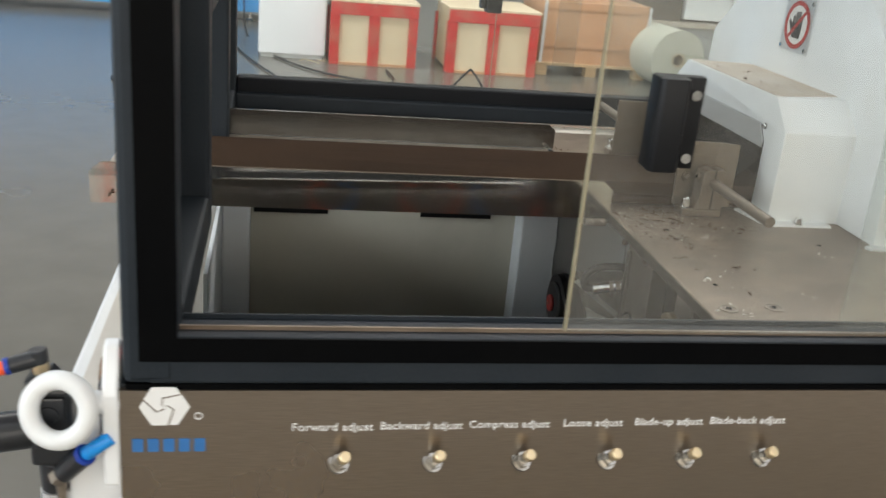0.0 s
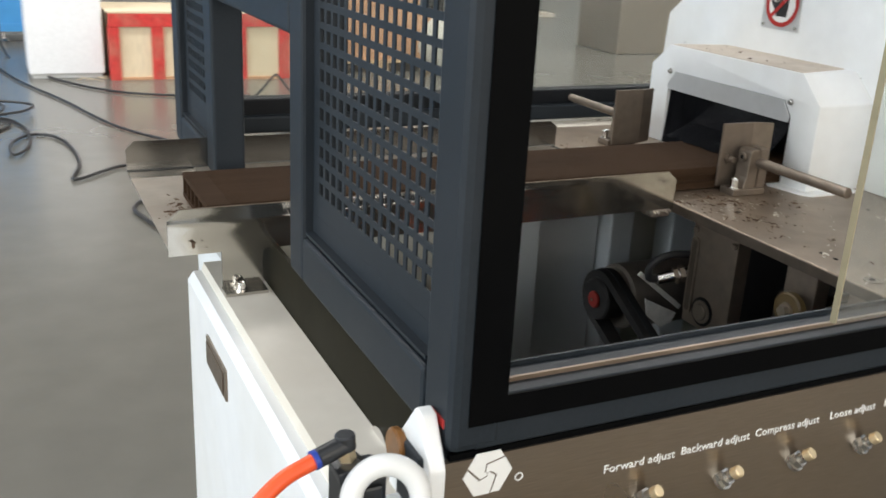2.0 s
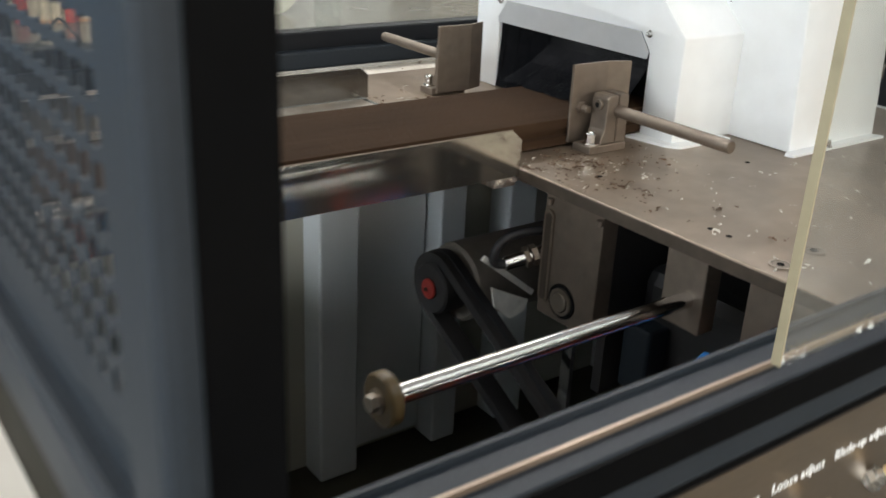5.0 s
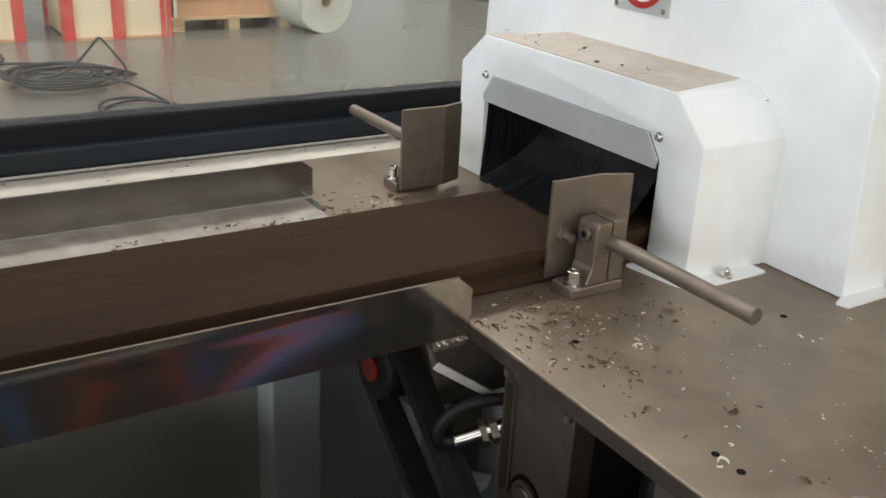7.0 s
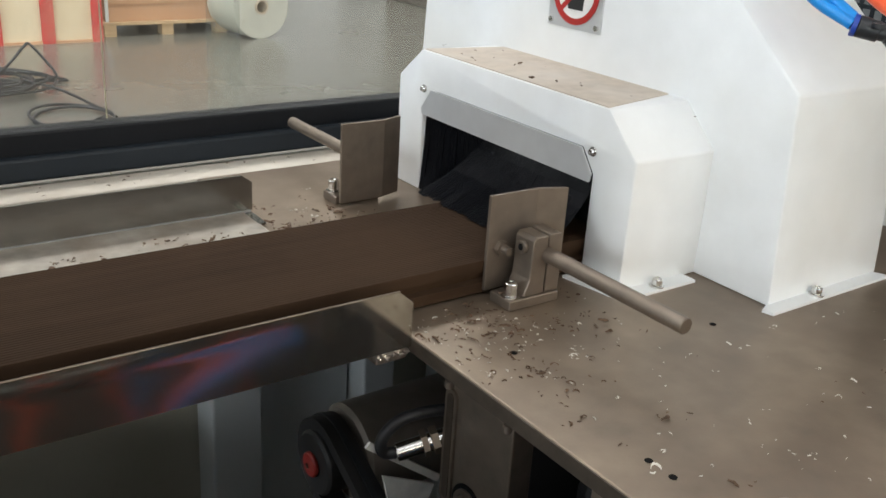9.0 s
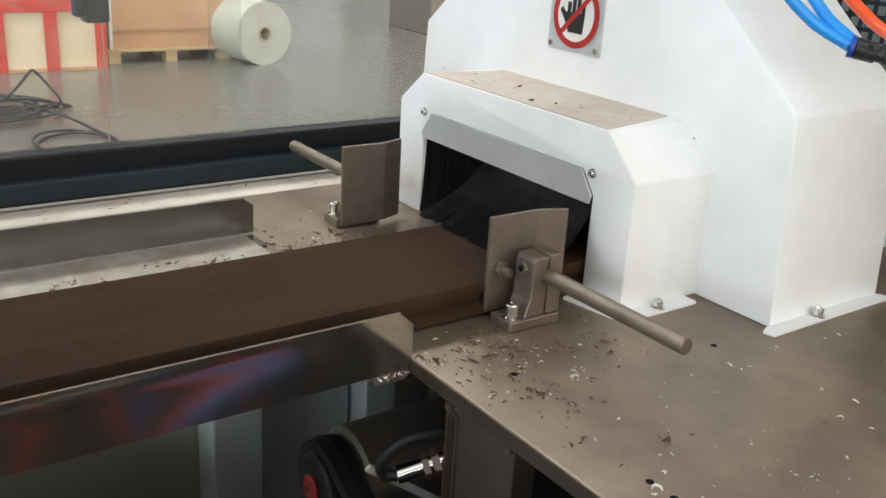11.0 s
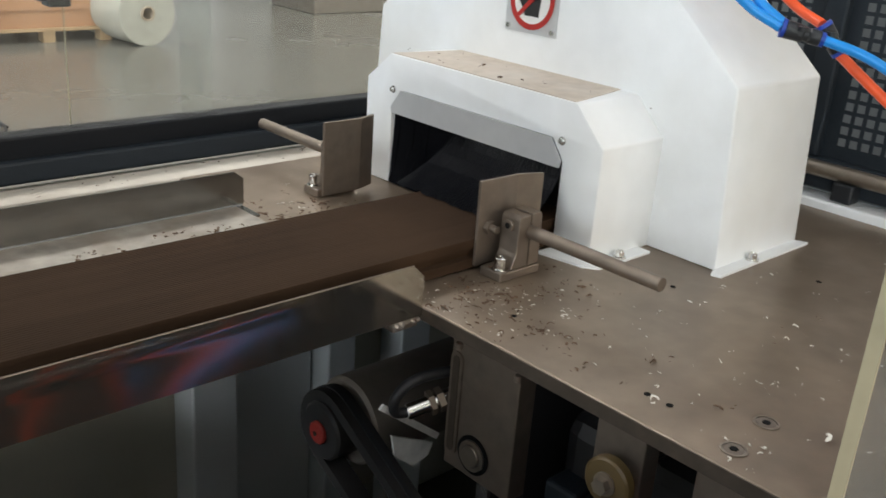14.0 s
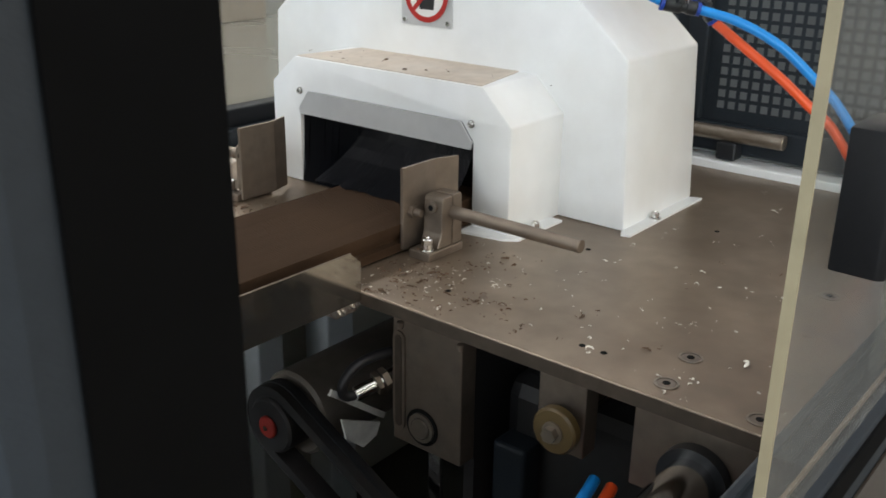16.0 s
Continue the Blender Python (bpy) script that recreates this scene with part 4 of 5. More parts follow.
part("elbow_arm", rod((-0.646, 0.028, 0.962), (-0.670, 0.024, 0.956), 0.0070, seg=20, bev=0.001), B, elbow, smooth=True)
part("collar", rod((-0.670, 0.024, 0.956), (-0.6735, 0.0234, 0.9552), 0.0072, seg=20), M["blue_ring"], inlet, "blue push-in collar", smooth=True)
side_fit = part("fitting", rod((-0.631, 0.010, 0.862), (-0.612, 0.002, 0.884), 0.0088, seg=20, bev=0.001), B, inlet, smooth=True)
part("fitting_hex", rod((-0.636, 0.012, 0.856), (-0.630, 0.0095, 0.8632), 0.0085, seg=6), M["steel"], side_fit, "steel hexagon")
part("fitting_stem", rod((-0.633, 0.0105, 0.856), (-0.632, 0.009, 0.838), 0.0048, 0.0036, seg=14), M["steel"], side_fit, smooth=True)
part("collar", rod((-0.612, 0.002, 0.884), (-0.6095, 0.001, 0.887), 0.0092, seg=20), M["blue_ring"], inlet, "blue push-in collar", smooth=True)
part("stub_hose", tube([(-0.6095, 0.001, 0.887), (-0.600, -0.002, 0.896), (-0.589, 0.000, 0.903)], 0.0062, seg=14), M["blue_hose"], inlet, "short blue hose", smooth=True)
hose_line = [(-0.673, 0.0234, 0.955), (-0.700, 0.017, 0.947), (-0.728, 0.006, 0.925), (-0.750, -0.012, 0.885), (-0.762, -0.04, 0.80), (-0.77, -0.08, 0.60), (-0.79, -0.14, 0.30), (-0.86, -0.22, 0.03), (-1.05, -0.28, 0.0065), (-1.5, -0.25, 0.0065)]
solo("air_hose", tube(hose_line, 0.0058, seg=14), M["orange_hose"], "bright orange air hose hanging from the inlet", "air hose", at=(-0.8, -0.1, 0.0), smooth=True)

# ---- air hoses behind the hood
def connector(a, b, label):
    """A straight Y connector: two hoses pushed in at a, one at b."""
    a, b = Vector(a), Vector(b)
    d = (b - a).normalized()
    c = thing("hose_connector", a, label, "hose connector", "hose connectors behind the hood")
    half = a + (b - a) * 0.52
    side = d.cross(Vector((0, 0, 1))).normalized()
    body = part("body", rod(a + d * 0.004, half, 0.0094, 0.0088, seg=24, bev=0.001), M["black_plastic"], c, smooth=True)
    part("waist", rod(half, half + d * 0.005, 0.0070, seg=20), M["black_plastic"], body, smooth=True)
    part("socket", rod(half + d * 0.005, b - d * 0.004, 0.0080, seg=24, bev=0.001), M["black_plastic"], c, smooth=True)
    part("eyelet", ring(half - d * 0.002 + side * 0.010 + Vector((0, 0, 0.004)), Vector((0, 0, 1)), 0.0055, 0.0026, 0.004, seg=18), M["black_plastic"], body, smooth=True)
    part("collar", rod(a, a + d * 0.004, 0.0096, seg=24), M["blue_ring"], c, "blue release collar", smooth=True)
    part("collar", rod(b - d * 0.004, b, 0.0076, seg=24), M["blue_ring"], c, "blue release collar", smooth=True)
    return c


connector((0.350, 0.371, 1.218), (0.374, 0.335, 1.210), "black Y-shaped push-in connector for blue hoses")
connector((0.390, 0.348, 1.223), (0.400, 0.328, 1.195), "black push-in connector for the orange hoses")
HOSES = (("blue_hose", "blue air hose rising over the hood", [(0.350, 0.371, 1.218), (0.338, 0.405, 1.236), (0.330, 0.44, 1.268), (0.335, 0.47, 1.32), (0.36, 0.50, 1.42), (0.40, 0.52, 1.60)]),
         ("blue_hose", "blue air hose rising over the hood", [(0.353, 0.371, 1.222), (0.350, 0.403, 1.243), (0.349, 0.44, 1.285), (0.36, 0.47, 1.34), (0.39, 0.50, 1.44), (0.43, 0.52, 1.60)]),
         ("orange_hose", "orange air hose rising over the hood", [(0.390, 0.348, 1.223), (0.404, 0.39, 1.237), (0.412, 0.44, 1.272), (0.430, 0.47, 1.32), (0.46, 0.50, 1.42), (0.48, 0.52, 1.60)]),
         ("blue_hose", "blue air hose running down to the plate", [(0.374, 0.335, 1.210), (0.385, 0.293, 1.199), (0.395, 0.249, 1.177), (0.405, 0.214, 1.147), (0.415, 0.180, 1.112), (0.425, 0.135, 1.04), (0.43, 0.11, 0.956)]),
         ("orange_hose", "orange air hose running down to the plate", [(0.400, 0.328, 1.195), (0.400, 0.289, 1.170), (0.405, 0.248, 1.142), (0.410, 0.216, 1.116), (0.415, 0.186, 1.091), (0.43, 0.150, 1.03), (0.45, 0.13, 0.956)]))
for mat, label, pts in HOSES:
    solo("air_hose", tube(pts, 0.0053, seg=14), M[mat], label, "air hose", at=pts[0], group="air hoses behind the hood", smooth=True)

# ---- shavings on the plate, hood and tray
rng = random.Random(11)


def shavings(name, label, mat, spots, size):
    bm = bmesh.new()
    for x, y, z in spots:
        s = size * min(2.6, math.exp(rng.gauss(-0.35, 0.55)))
        a, turn = rng.uniform(0, 6.28), rng.choice((-1, 1)) * rng.uniform(0.1, 2.4)
        w, lift = s * rng.uniform(0.18, 0.62), s * rng.uniform(0.0, 0.5)
        px, py, rows, n = x, y, [], 5
        for k in range(n + 1):
            u = k / n
            c, d = math.cos(a), math.sin(a)
            half = 0.5 * w * (0.35 + 0.65 * math.sin(math.pi * min(1, u + 0.12))) * rng.uniform(0.7, 1.25)
            h = z + 0.0003 + lift * math.sin(math.pi * u) * rng.uniform(0.5, 1)
            thick = 0.0003 + 0.08 * s
            rows.append([bm.verts.new(p) for p in ((px - d * half, py + c * half, h), (px + d * half, py - c * half, h + rng.uniform(0, 0.2) * s),
                                                   (px + d * half, py - c * half, h + thick + 0.1 * s), (px - d * half, py + c * half, h + thick))])
            px, py, a = px + c * 2 * s / n, py + d * 2 * s / n, a + turn * 2 / n
        for p, q in zip(rows, rows[1:]):
            for j in range(4):
                bm.faces.new((p[j], p[(j + 1) % 4], q[(j + 1) % 4], q[j]))
        bm.faces.new(rows[0][::-1])
        bm.faces.new(rows[-1])
    return solo(name, bm, mat, label, "shavings", kind="stuff")


def clusters(*spec):
    out = []
    for n, x, y, sx, sy, z in spec:
        for _ in range(n):
            out.append((rng.gauss(x, sx), rng.gauss(y, sy), z))
    return out


def on_plate(pts):
    return [p for p in pts if 0.004 < p[0] < 0.66 and (0.07 < p[1] < 0.528 or 0.705 < p[1] < 0.965) and not (0.19 < p[0] < 0.53 and 0.362 < p[1] < 1.0) and not (0.098 < p[0] < 0.165 and 0.48 < p[1] < 0.53)]


def crumbs(pts):
    """Each spot breaks into one to three neighbours, so that they lie in uneven little groups."""
    out = []
    for x, y, z in pts:
        for _ in range(rng.choice((1, 1, 2, 3))):
            out.append((x + rng.gauss(0, 0.004), y + rng.gauss(0, 0.004), z))
    return out


shavings("brown_shavings", "small brown shavings scattered over the worktop", M["chip_dark"], on_plate(crumbs(clusters((70, 0.055, 0.485, 0.032, 0.025, Z), (36, 0.07, 0.43, 0.045, 0.035, Z), (60, 0.06, 0.77, 0.045, 0.04, Z), (28, 0.165, 0.46, 0.03, 0.025, Z), (18, 0.2, 0.3, 0.15, 0.1, Z), (26, 0.05, 0.40, 0.03, 0.04, Z))))
         + clusters((17, 0.27, 0.68, 0.022, 0.075, 1.1223)) + [(rng.uniform(0.107, 0.120), rng.uniform(0.496, 0.521), Z + 0.0102) for _ in range(9)], 0.0027)
shavings("brown_shavings", "brown shavings heaped on the tray ledge", M["chip_dark"], [(x, min(max(y, 0.75), 0.79), 0.9537) for x, y, _ in crumbs(clusters((38, -0.07, 0.770, 0.08, 0.011, 0)))] + clusters((60, -0.655, 0.62, 0.007, 0.02, 0.955), (40, -0.668, 0.56, 0.006, 0.05, 0.953)), 0.0032)
shavings("white_shavings", "small white shavings scattered over the worktop", M["chip_white"], on_plate(crumbs(clusters((44, 0.055, 0.47, 0.038, 0.035, Z), (30, 0.11, 0.43, 0.05, 0.04, Z), (20, 0.06, 0.78, 0.04, 0.04, Z), (42, 0.18, 0.30, 0.13, 0.09, Z), (26, 0.12, 0.20, 0.09, 0.07, Z), (16, 0.40, 0.22, 0.12, 0.08, Z)))), 0.00135)
shavings("white_curls", "curled white shavings lying on the worktop", M["chip_white"], on_plate(clusters((4, 0.04, 0.27, 0.02, 0.03, Z), (5, 0.042, 0.160, 0.012, 0.008, Z), (4, 0.05, 0.16, 0.03, 0.03, Z), (3, 0.25, 0.28, 0.06, 0.04, Z), (3, 0.08, 0.44, 0.05, 0.03, Z))), 0.0042)
RIM = [(rng.uniform(-0.45, 0.40), rng.uniform(0.985, 1.025), 0.9482) for _ in range(36)]
shavings("brown_shavings", "brown crumbs along the white rear rim", M["chip_dark"], RIM, 0.0026)

# ---- brush roller on a swinging belt arm, under the board
PIV = Vector((0.0, 0.25, 0.571))
roller = new("brush_roller")
roller.location = PIV
BASE[roller.name] = PIV
tagged(roller, "grey brush roller on a black belt-driven swing arm", "brush roller")
C0 = Vector((-0.005, 0.618, 0.758))
part("drum", rod(C0 + Vector((0.015, 0, 0)), C0 + Vector((0.36, 0, 0)), 0.052, seg=40, bev=0.004), M["drum"], roller, "dull grey roller drum", smooth=True)


def loop(a, b, ra, rb, x0, x1, hole):
    """A belt-shaped outline round two pulleys in the y-z plane; hole: thickness of the band, 0 for solid."""
    d = b - a
    ang = math.atan2(d.z, d.y)
    def outline(k):
        pts = []
        for c, r, s0 in ((a, ra - k, ang + math.pi / 2), (b, rb - k, ang - math.pi / 2)):
            for j in range(13):
                w = s0 + math.pi * j / 12
                pts.append((c.y + r * math.cos(w), c.z + r * math.sin(w)))
        return pts
    bm = bmesh.new()
    o = outline(0)
    if not hole:
        return prism(o, "x", x0, x1)
    i = outline(hole)
    rows = [[bm.verts.new((x, p[0], p[1])) for p in pts] for pts, x in ((o, x0), (o, x1), (i, x1), (i, x0))]
    n = len(o)
    for p, q in zip(rows, rows[1:] + rows[:1]):
        for k in range(n):
            bm.faces.new((p[k], p[(k + 1) % n], q[(k + 1) % n], q[k]))
    return bm


part("belt", loop(C0, PIV, 0.046, 0.040, -0.021, 0.004, 0.0125), M["black"], roller, "black drive belt", smooth=True)
part("belt_guard_edge", loop(C0, PIV, 0.0475, 0.0415, -0.010, -0.004, 0.012), M["black_plastic"], roller, smooth=True)
hub = part("pulley", rod(C0 + Vector((-0.022, 0, 0)), C0 + Vector((0.016, 0, 0)), 0.034, seg=32, bev=0.003), M["black"], roller, smooth=True)
part("pulley", rod(PIV + Vector((-0.02, 0, 0)), PIV + Vector((0.016, 0, 0)), 0.030, seg=28, bev=0.003), M["black"], roller, smooth=True)
part("trip_strip", prism([(-0.030, 0.836), (-0.025, 0.841), (0.056, 0.778), (0.052, 0.772)], "y", 0.515, 0.518), M["tab"], roller, "pale zinc trip strip")
part("cap", rod(C0 + Vector((-0.022, 0, 0)), C0 + Vector((-0.027, 0, 0)), 0.0135, seg=24, bev=0.0015), M["hub_red"], hub, "red plastic hub cap", smooth=True)
part("cap_screw", rod(C0 + Vector((-0.027, 0, 0)), C0 + Vector((-0.029, 0, 0)), 0.003, seg=12), M["chrome"], hub)

# ---- pusher rod with a soft wheel on its end
pusher = new("pusher_rod")
pusher.location = (0, 0.262, 0.880)
BASE[pusher.name] = Vector((0, 0.262, 0.880))
tagged(pusher, "polished pusher rod tipped with an amber polyurethane disc", "pusher")
part("rod", rod((0.006, 0.262, 0.880), (0.36, 0.262, 0.880), 0.0085, seg=22), M["chrome"], pusher, "polished chrome rod", smooth=True)
disc = part("disc", rod((0.000, 0.262, 0.880), (0.012, 0.262, 0.880), 0.0225, seg=36, bev=0.002), M["nylon"], pusher, "amber polyurethane disc", smooth=True)
part("washer", rod((-0.002, 0.262, 0.880), (0.000, 0.262, 0.880), 0.0105, seg=24), M["steel"], disc)
part("nut", rod((-0.009, 0.262, 0.880), (-0.002, 0.262, 0.880), 0.0075, seg=6), M["steel"], disc)

# ---- background: crates, roll, cabinets, cables


def crate(x0, x1, y0, y1, h):
    c = thing("wooden_crate", ((x0 + x1) / 2, (y0 + y1) / 2, 0), "pale plywood crate with worn red-painted battens", "crate", "crates on the hall floor")
    part("box", box(x0 + 0.02, x1 - 0.02, y0 + 0.02, y1 - 0.02, 0.015, h, 0.004), M["plywood"], c)
    xm = (x0 + x1) / 2
    for a, b in ((x0, x0 + 0.075), (xm - 0.045, xm + 0.045), (x1 - 0.075, x1)):
        part("batten", box(a, b, y0, y0 + 0.02, 0.0, h - 0.09, 0.002), M["red_paint"], c, "worn red batten")
    part("top_batten", box(x0, x1, y0 - 0.001, y0 + 0.02, h - 0.088, h + 0.01, 0.002), M["red_paint"], c, "worn red batten")
    part("foot_rail", box(x0, x1, y0 + 0.003, y0 + 0.02, 0.0, 0.02), M["pine"], c)
    part("lid", box(x0 - 0.01, x1 + 0.01, y0, y1, h + 0.011, h + 0.03, 0.003), M["plywood"], c)
    for y in (y0 + 0.03, y1 - 0.10):
        part("side_batten", box(x0 - 0.001, x0 + 0.02, y, y + 0.07, 0.0, h - 0.09, 0.002), M["red_paint"], c)


crate(-0.05, 0.66, 7.10, 7.8, 0.49)
crate(0.90, 1.66, 7.02, 7.8, 0.50)
pb = thing("boxed_pallet", (2.2, 7.6, 0), "orange plywood box standing on a rough pine pallet", "crate", "crates on the hall floor")
for x in (1.72, 2.16, 2.60):
    part("pallet_block", box(x, x + 0.09, 7.2, 7.3, 0, 0.085), M["pallet"], pb)
    part("pallet_block", box(x, x + 0.09, 7.75, 7.85, 0, 0.085), M["pallet"], pb)
part("pallet_deck", box(1.71, 2.70, 7.19, 8.0, 0.085, 0.107), M["pallet"], pb)
part("box_wall", box(1.74, 2.68, 7.22, 7.98, 0.108, 0.62, 0.004), M["pine"], pb)
for z in (0.24, 0.555):
    part("box_batten", box(1.735, 2.685, 7.213, 7.22, z, z + 0.03), M["pine"], pb)
for x in (1.735, 2.66):
    part("box_batten", box(x, x + 0.025, 7.206, 7.213, 0.108, 0.62), M["sign"], pb, "grey steel corner strap")

roll = thing("foam_roll", (3.0, 7.3, 0), "white foam packing roll lying on the floor", "packing roll")
a, d = Vector((2.83, 6.85, 0.245)), Vector((-0.12, 1, 0)).normalized()
bm = ring(a, d, 0.245, 0.055, 0.9, seg=44)
for k in range(5):
    ring(a - d * (0.001 + 0.0005 * k), d, 0.235 - 0.035 * k, 0.222 - 0.035 * k, 0.01, seg=40, bm=bm)
part("foam", bm, M["foam"], roll, smooth=True)
part("core", ring(a - d * 0.012, d, 0.058, 0.046, 0.93, seg=28), M["card"], roll, "cardboard core", smooth=True)

wc = thing("white_cabinet", (-0.35, 7.5, 0), "tall plain white cabinet panel on the floor", "cabinet")
part("body", box(-0.62, -0.08, 7.24, 7.78, 0.03, 1.45, 0.012), M["white_board"], wc)
part("plinth", box(-0.60, -0.10, 7.27, 7.76, 0.0, 0.03), M["wall"], wc)
bc = thing("blue_machine_cabinet", (-2.6, 9.8, 0), "bright blue machine cabinet on levelling feet", "cabinet")
part("body", box(-4.6, -0.55, 9.30, 10.2, 0.10, 1.5, 0.01), M["blue_paint"], bc)
for x in (-1.3, -2.35, -3.4):
    part("panel_joint", box(x, x + 0.008, 9.297, 9.301, 0.12, 1.45), M["inside"], bc)
part("base_skirt", box(-4.58, -0.57, 9.285, 9.31, 0.10, 0.17), M["blue_paint"], bc)
part("card_notice", box(-1.25, -0.95, 9.291, 9.298, 0.35, 1.0), M["card"], bc, "brown cardboard sheet")
for x in (-0.75, -2.0, -3.3, -4.4):
    lf = part("levelling_foot", rod((x, 9.42, 0.0), (x, 9.42, 0.02), 0.05, 0.04, seg=16), M["chrome"], bc, smooth=True)
    part("foot_stem", rod((x, 9.42, 0.02), (x, 9.42, 0.10), 0.014, seg=10), M["chrome"], lf, smooth=True)
gc = thing("grey_cabinet", (4.0, 12.0, 0), "dark grey cabinet with white frame far behind", "cabinet")
part("body", box(3.5, 4.9, 11.75, 12.4, 0.06, 1.3, 0.01), M["steel"], gc)
wc2 = thing("white_workbench", (5.6, 12.0, 0), "white workbench cabinet on a pale base plate", "cabinet")
part("body", box(4.95, 6.3, 11.75, 12.4, 0.09, 1.3, 0.01), M["white_board"], wc2)
part("base_plate", box(3.4, 6.6, 11.6, 12.5, 0.0, 0.055, 0.005), M["dusty_white"], wc2)
part("door_gap", box(5.6, 5.61, 11.746, 11.751, 0.15, 1.2), M["inside"], wc2)
wc3 = thing("grey_cabinet", (5.8, 8.4, 0), "grey steel cabinet standing on the hall floor", "cabinet")
part("body", box(5.2, 6.3, 8.0, 8.8, 0.0, 1.3, 0.012), M["steel"], wc3)
far = thing("white_workbench", (9.0, 11.0, 0), "white bench cabinet far back in the hall", "cabinet")
part("body", box(7.6, 8.3, 11.2, 11.9, 0.05, 1.1, 0.01), M["white_board"], far)
part("leg_base", box(7.5, 8.4, 11.15, 11.95, 0.0, 0.05), M["steel"], far)

# Assumed cabinet, added to darken what shows through the guard's holes
beyond = thing("backdrop_cabinet", (1.75, 0.3, 0), "dark grey cabinet added beyond the guard to dim its holes", "cabinet")
part("body", box(1.40, 2.10, -0.75, 1.15, 0.06, 1.24, 0.01), M["backdrop_grey"], beyond)
part("plinth", box(1.43, 2.07, -0.72, 1.12, 0.0, 0.06), M["black"], beyond)
for y in (-0.12, 0.52):
    part("door_gap", box(1.397, 1.401, y, y + 0.006, 0.1, 1.2), M["inside"], beyond)
part("top_plate", box(1.38, 2.12, -0.77, 1.17, 1.241, 1.262, 0.004), M["steel"], beyond)

rng = random.Random(3)
bm = bmesh.new()
for k in range(16):
    x, y, a = rng.gauss(-0.12, 0.12), rng.gauss(7.28, 0.07), rng.uniform(0, 6.28)
    l, h = rng.uniform(0.05, 0.13), rng.uniform(0.004, 0.03)
    tube([(x, y, 0.003), (x + 0.5 * l * math.cos(a), y + 0.5 * l * math.sin(a), h), (x + l * math.cos(a + 0.4), y + l * math.sin(a + 0.4), 0.003)], 0.0022, seg=5, steps=3, bm=bm)
solo("packing_straw", bm, M["plywood"], "pale packing straw scraps on the floor beside a crate", "straw", kind="stuff")


def loops(cx, cy, rx, ry, n, z0, seg=14):
    """n untidy turns of cable: every turn has its own centre and width, and one runs over into the next."""
    lr = random.Random(int(1000 * (cx + 2 * cy)))
    turns = [(lr.uniform(-0.09, 0.09), lr.uniform(-0.08, 0.08), lr.uniform(0.62, 1.15), lr.uniform(0.6, 1.15)) for _ in range(n + 1)]
    out = []
    for k in range(n * seg):
        a, u = turns[k // seg], (k % seg) / seg
        b = turns[k // seg + 1]
        dx, dy, fx, fy = (p + (q - p) * u for p, q in zip(a, b))
        w = math.tau * k / seg
        out.append((cx + dx + rx * fx * math.cos(w), cy + dy + ry * fy * math.sin(w), z0 + 0.009 * (k // seg) + 0.006 * math.sin(k * 0.7)))
    return out


TAIL = [(-0.80, 5.65, 0.012)] + [(-0.98, 5.28, 0.012), (-0.95, 5.64, 0.012), (-0.83, 5.77, 0.012), (-0.72, 5.46, 0.012), (-0.72, 5.05, 0.012), (-0.8, 4.78, 0.024), (-0.81, 5.04, 0.024), (-0.71, 5.3, 0.012), (-0.58, 5.23, 0.012), (-0.51, 4.95, 0.012), (-0.5, 4.56, 0.012), (-0.55, 4.26, 0.012)] + [(-0.32, 4.47, 0.012), (-0.2, 4.44, 0.012), (-0.14, 4.2, 0.012), (-0.23, 3.93, 0.012), (-0.34, 3.74, 0.012), (-0.32, 3.55, 0.012), (-0.23, 3.25, 0.012)]
solo("cable_coil", tube(loops(-1.20, 6.05, 0.30, 0.30, 3, 0.014) + [(-1.05, 6.2, 0.05)] + loops(-1.02, 5.90, 0.28, 0.24, 3, 0.045) + [(-1.2, 6.1, 0.08)] + loops(-1.30, 5.85, 0.18, 0.26, 2, 0.05) + TAIL, 0.0085, seg=8, steps=4),
     M["cable"], "black power cable coiled loosely on the floor", "cable", at=(-1.1, 6.0, 0), smooth=True)
STAND = [(0.95, 5.55, 0.10), (0.89, 5.62, 0.20), (0.84, 5.64, 0.262), (0.815, 5.65, 0.252), (0.72, 5.70, 0.13), (0.62, 5.75, 0.05)]
solo("cable_coil", tube([(0.40, 6.9, 0.012), (0.42, 6.5, 0.012), (0.36, 6.1, 0.012)] + loops(0.66, 5.75, 0.30, 0.38, 6, 0.014) + STAND + [(0.42, 5.62, 0.05)] + loops(0.62, 5.60, 0.28, 0.25, 3, 0.07)
                        + [(0.93, 5.35, 0.05)] + loops(0.80, 4.93, 0.19, 0.26, 2, 0.014) + [(0.72, 4.55, 0.012), (0.60, 4.2, 0.012)], 0.0078, seg=8, steps=4),
     M["cable"], "black cable lying in a loose heap with one loop standing up", "cable", at=(0.7, 5.5, 0), smooth=True)
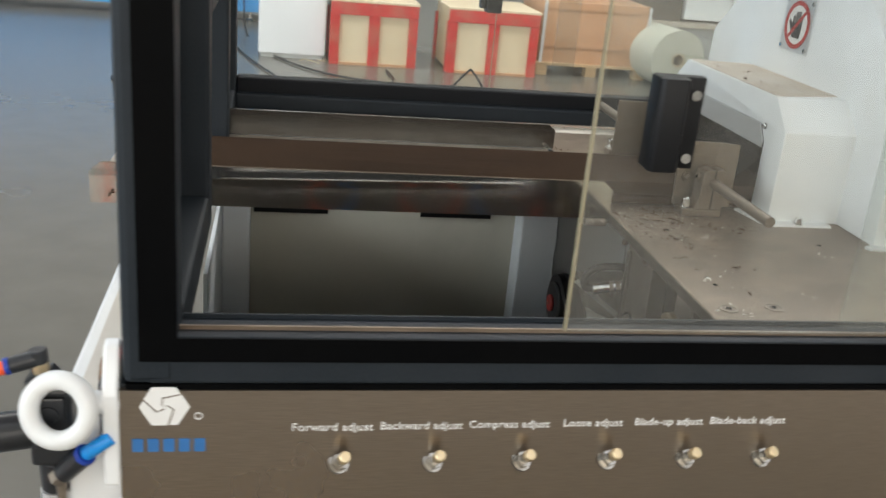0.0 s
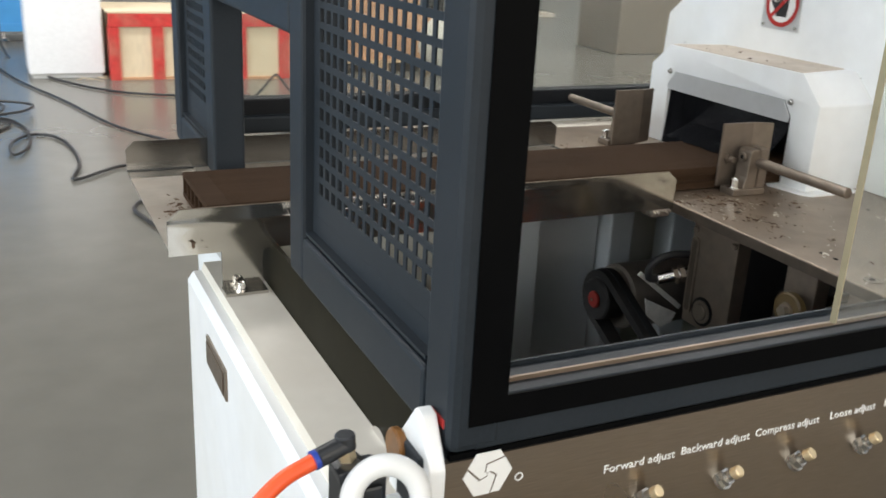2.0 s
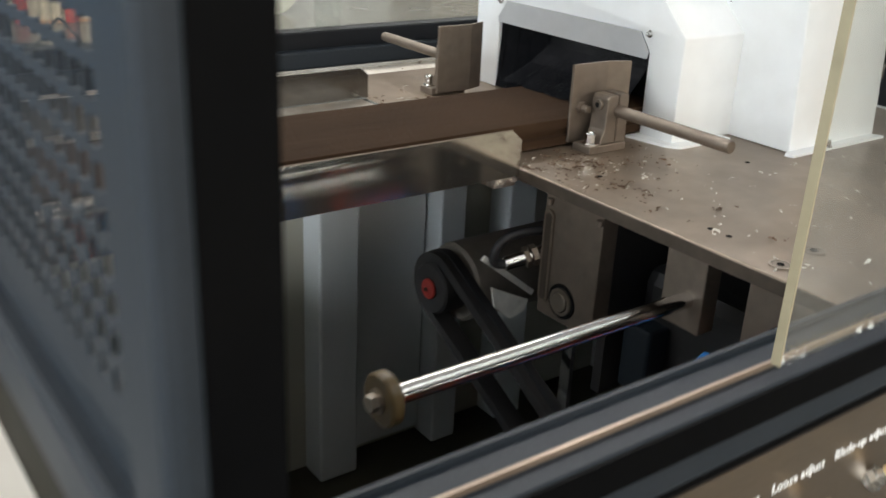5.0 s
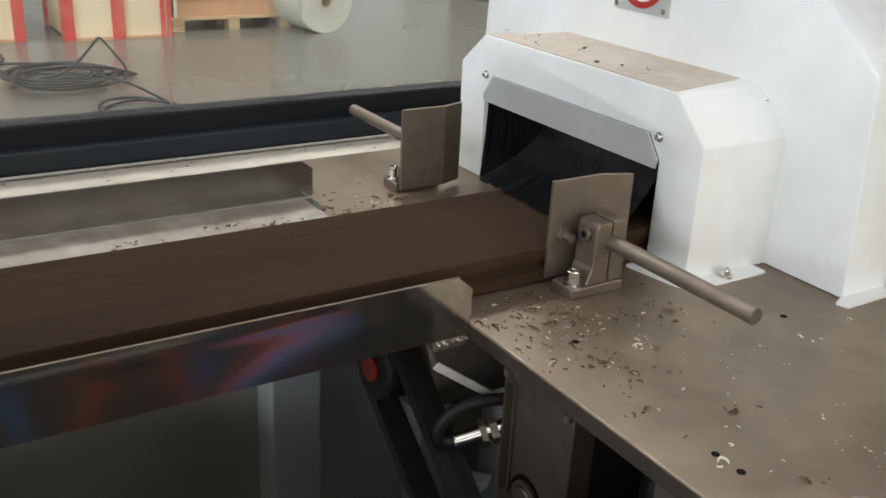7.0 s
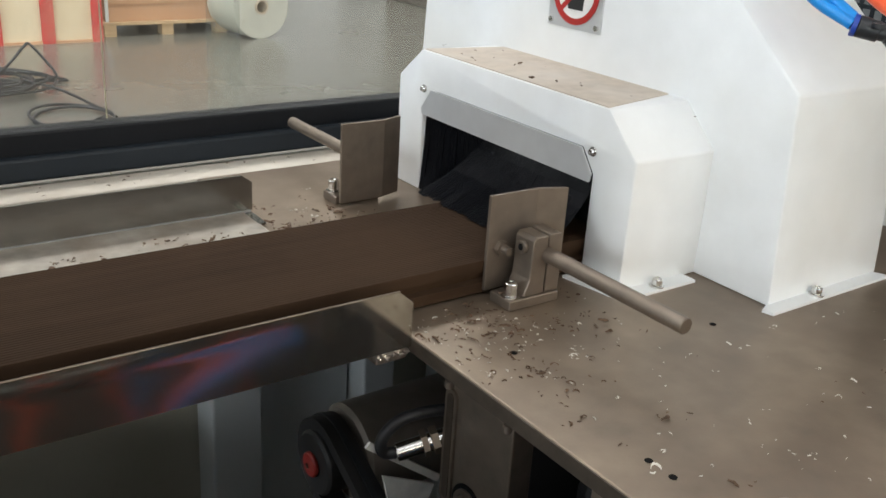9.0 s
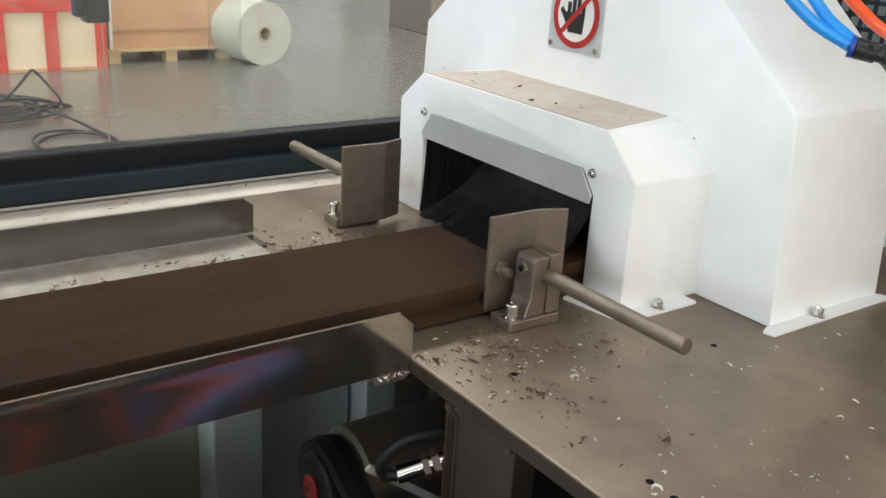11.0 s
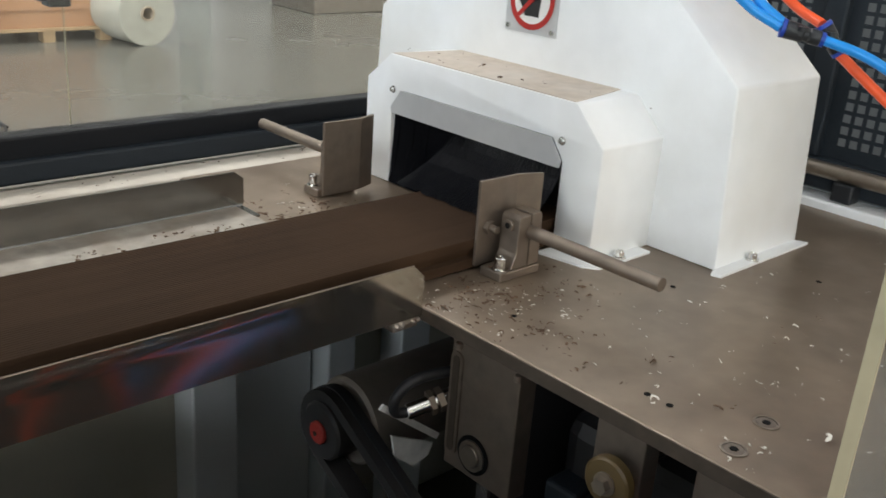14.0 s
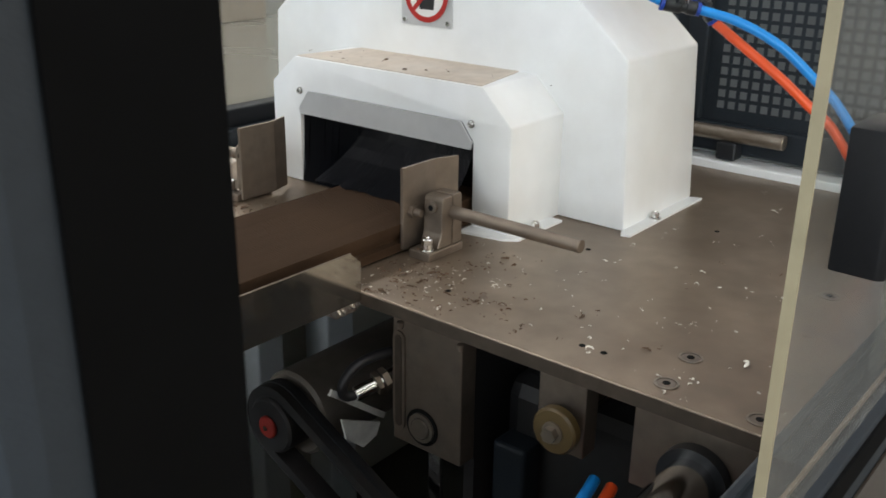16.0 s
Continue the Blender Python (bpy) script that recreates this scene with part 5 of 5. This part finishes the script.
for pts in ([(-1.25, 9.3, 1.2), (-1.15, 9.0, 0.5), (-1.1, 8.6, 0.012), (-0.9, 8.2, 0.012), (-1.25, 7.6, 0.012), (-1.0, 7.0, 0.012), (-1.1, 6.3, 0.012)],
            [(-0.85, 9.3, 1.2), (-0.8, 8.9, 0.4), (-0.75, 8.4, 0.012), (-0.5, 7.3, 0.012), (-0.1, 6.6, 0.012), (0.35, 6.35, 0.012), (0.55, 6.28, 0.012), (0.7, 6.1, 0.012)],
            [(-0.95, 8.4, 0.012), (-0.72, 7.2, 0.012), (-0.45, 6.3, 0.012), (-0.2, 5.4, 0.012), (0.2, 4.7, 0.012)]):
    solo("floor_cable", tube(pts, 0.0085, seg=8, steps=8), M["cable"], "black cable trailing over the floor", "cable", at=pts[3], smooth=True)
pendant = thing("hanging_pendant", (-0.02, 1.29, 1.125), "black pendant control hanging on a thin cord", "pendant control")
body = part("pendant_body", box(-0.038, -0.004, 1.275, 1.305, 1.125, 1.42, 0.004), M["black_plastic"], pendant)
part("pendant_side", box(-0.050, -0.0385, 1.280, 1.300, 1.133, 1.40, 0.002), M["black_plastic"], body)
part("cord", rod((-0.02, 1.29, 1.42), (-0.02, 1.29, 6.0), 0.004, seg=8), M["cable"], pendant, "black hanging cord")
part("pull_cord", rod((-0.012, 1.29, 0.45), (-0.012, 1.29, 1.126), 0.0011, seg=6), M["acrylic_edge"], pendant, "thin pale cord")


def motions():
    """The roller arm swings up under the board and drops again; the pusher rod strokes out and back; the door is nudged along its track."""
    rows = [(0.0, 0), (4.9, 0), (5.3, 0.14), (5.5, 0.28), (5.7, 0.39), (5.9, 0.54), (6.1, 0.68), (6.3, 0.79), (6.6, 0.9), (7.0, 1.0), (7.6, 1.09), (8.0, 1.15), (8.1, 1.04), (8.2, 0.47), (8.3, 0.05), (8.4, 0), (16.0, 0)]
    walk(roller, [(t, Matrix.Translation(C0 + Vector((0, 0, 0.095 * a))) @ Matrix.Rotation(radians(11 * a), 4, "X") @ Matrix.Translation(PIV - C0)) for t, a in rows])
    slide = [(0.0, 0), (5.6, 0), (7.0, 0.035), (8.0, 0.055), (9.0, 0.060), (11.2, 0.050), (12.0, 0.028), (12.6, 0.010), (13.6, 0.010), (14.5, 0.001), (15.0, 0.002), (15.5, 0.006), (16.0, 0.010)]
    walk(door, [(t, Matrix.Translation(Vector((0.1 + x, 0.006, 0.9925)))) for t, x in slide])
    at = Vector((0, 0.262, 0.880))
    strokes = [(0.0, 0.0), (3.6, 0.0), (4.3, -0.33), (5.45, -0.33), (5.65, -0.20), (6.0, 0.0), (16.0, 0.0)]
    walk(pusher, [(t, Matrix.Translation(at + Vector((x, 0, 0)))) for t, x in strokes])


motions()
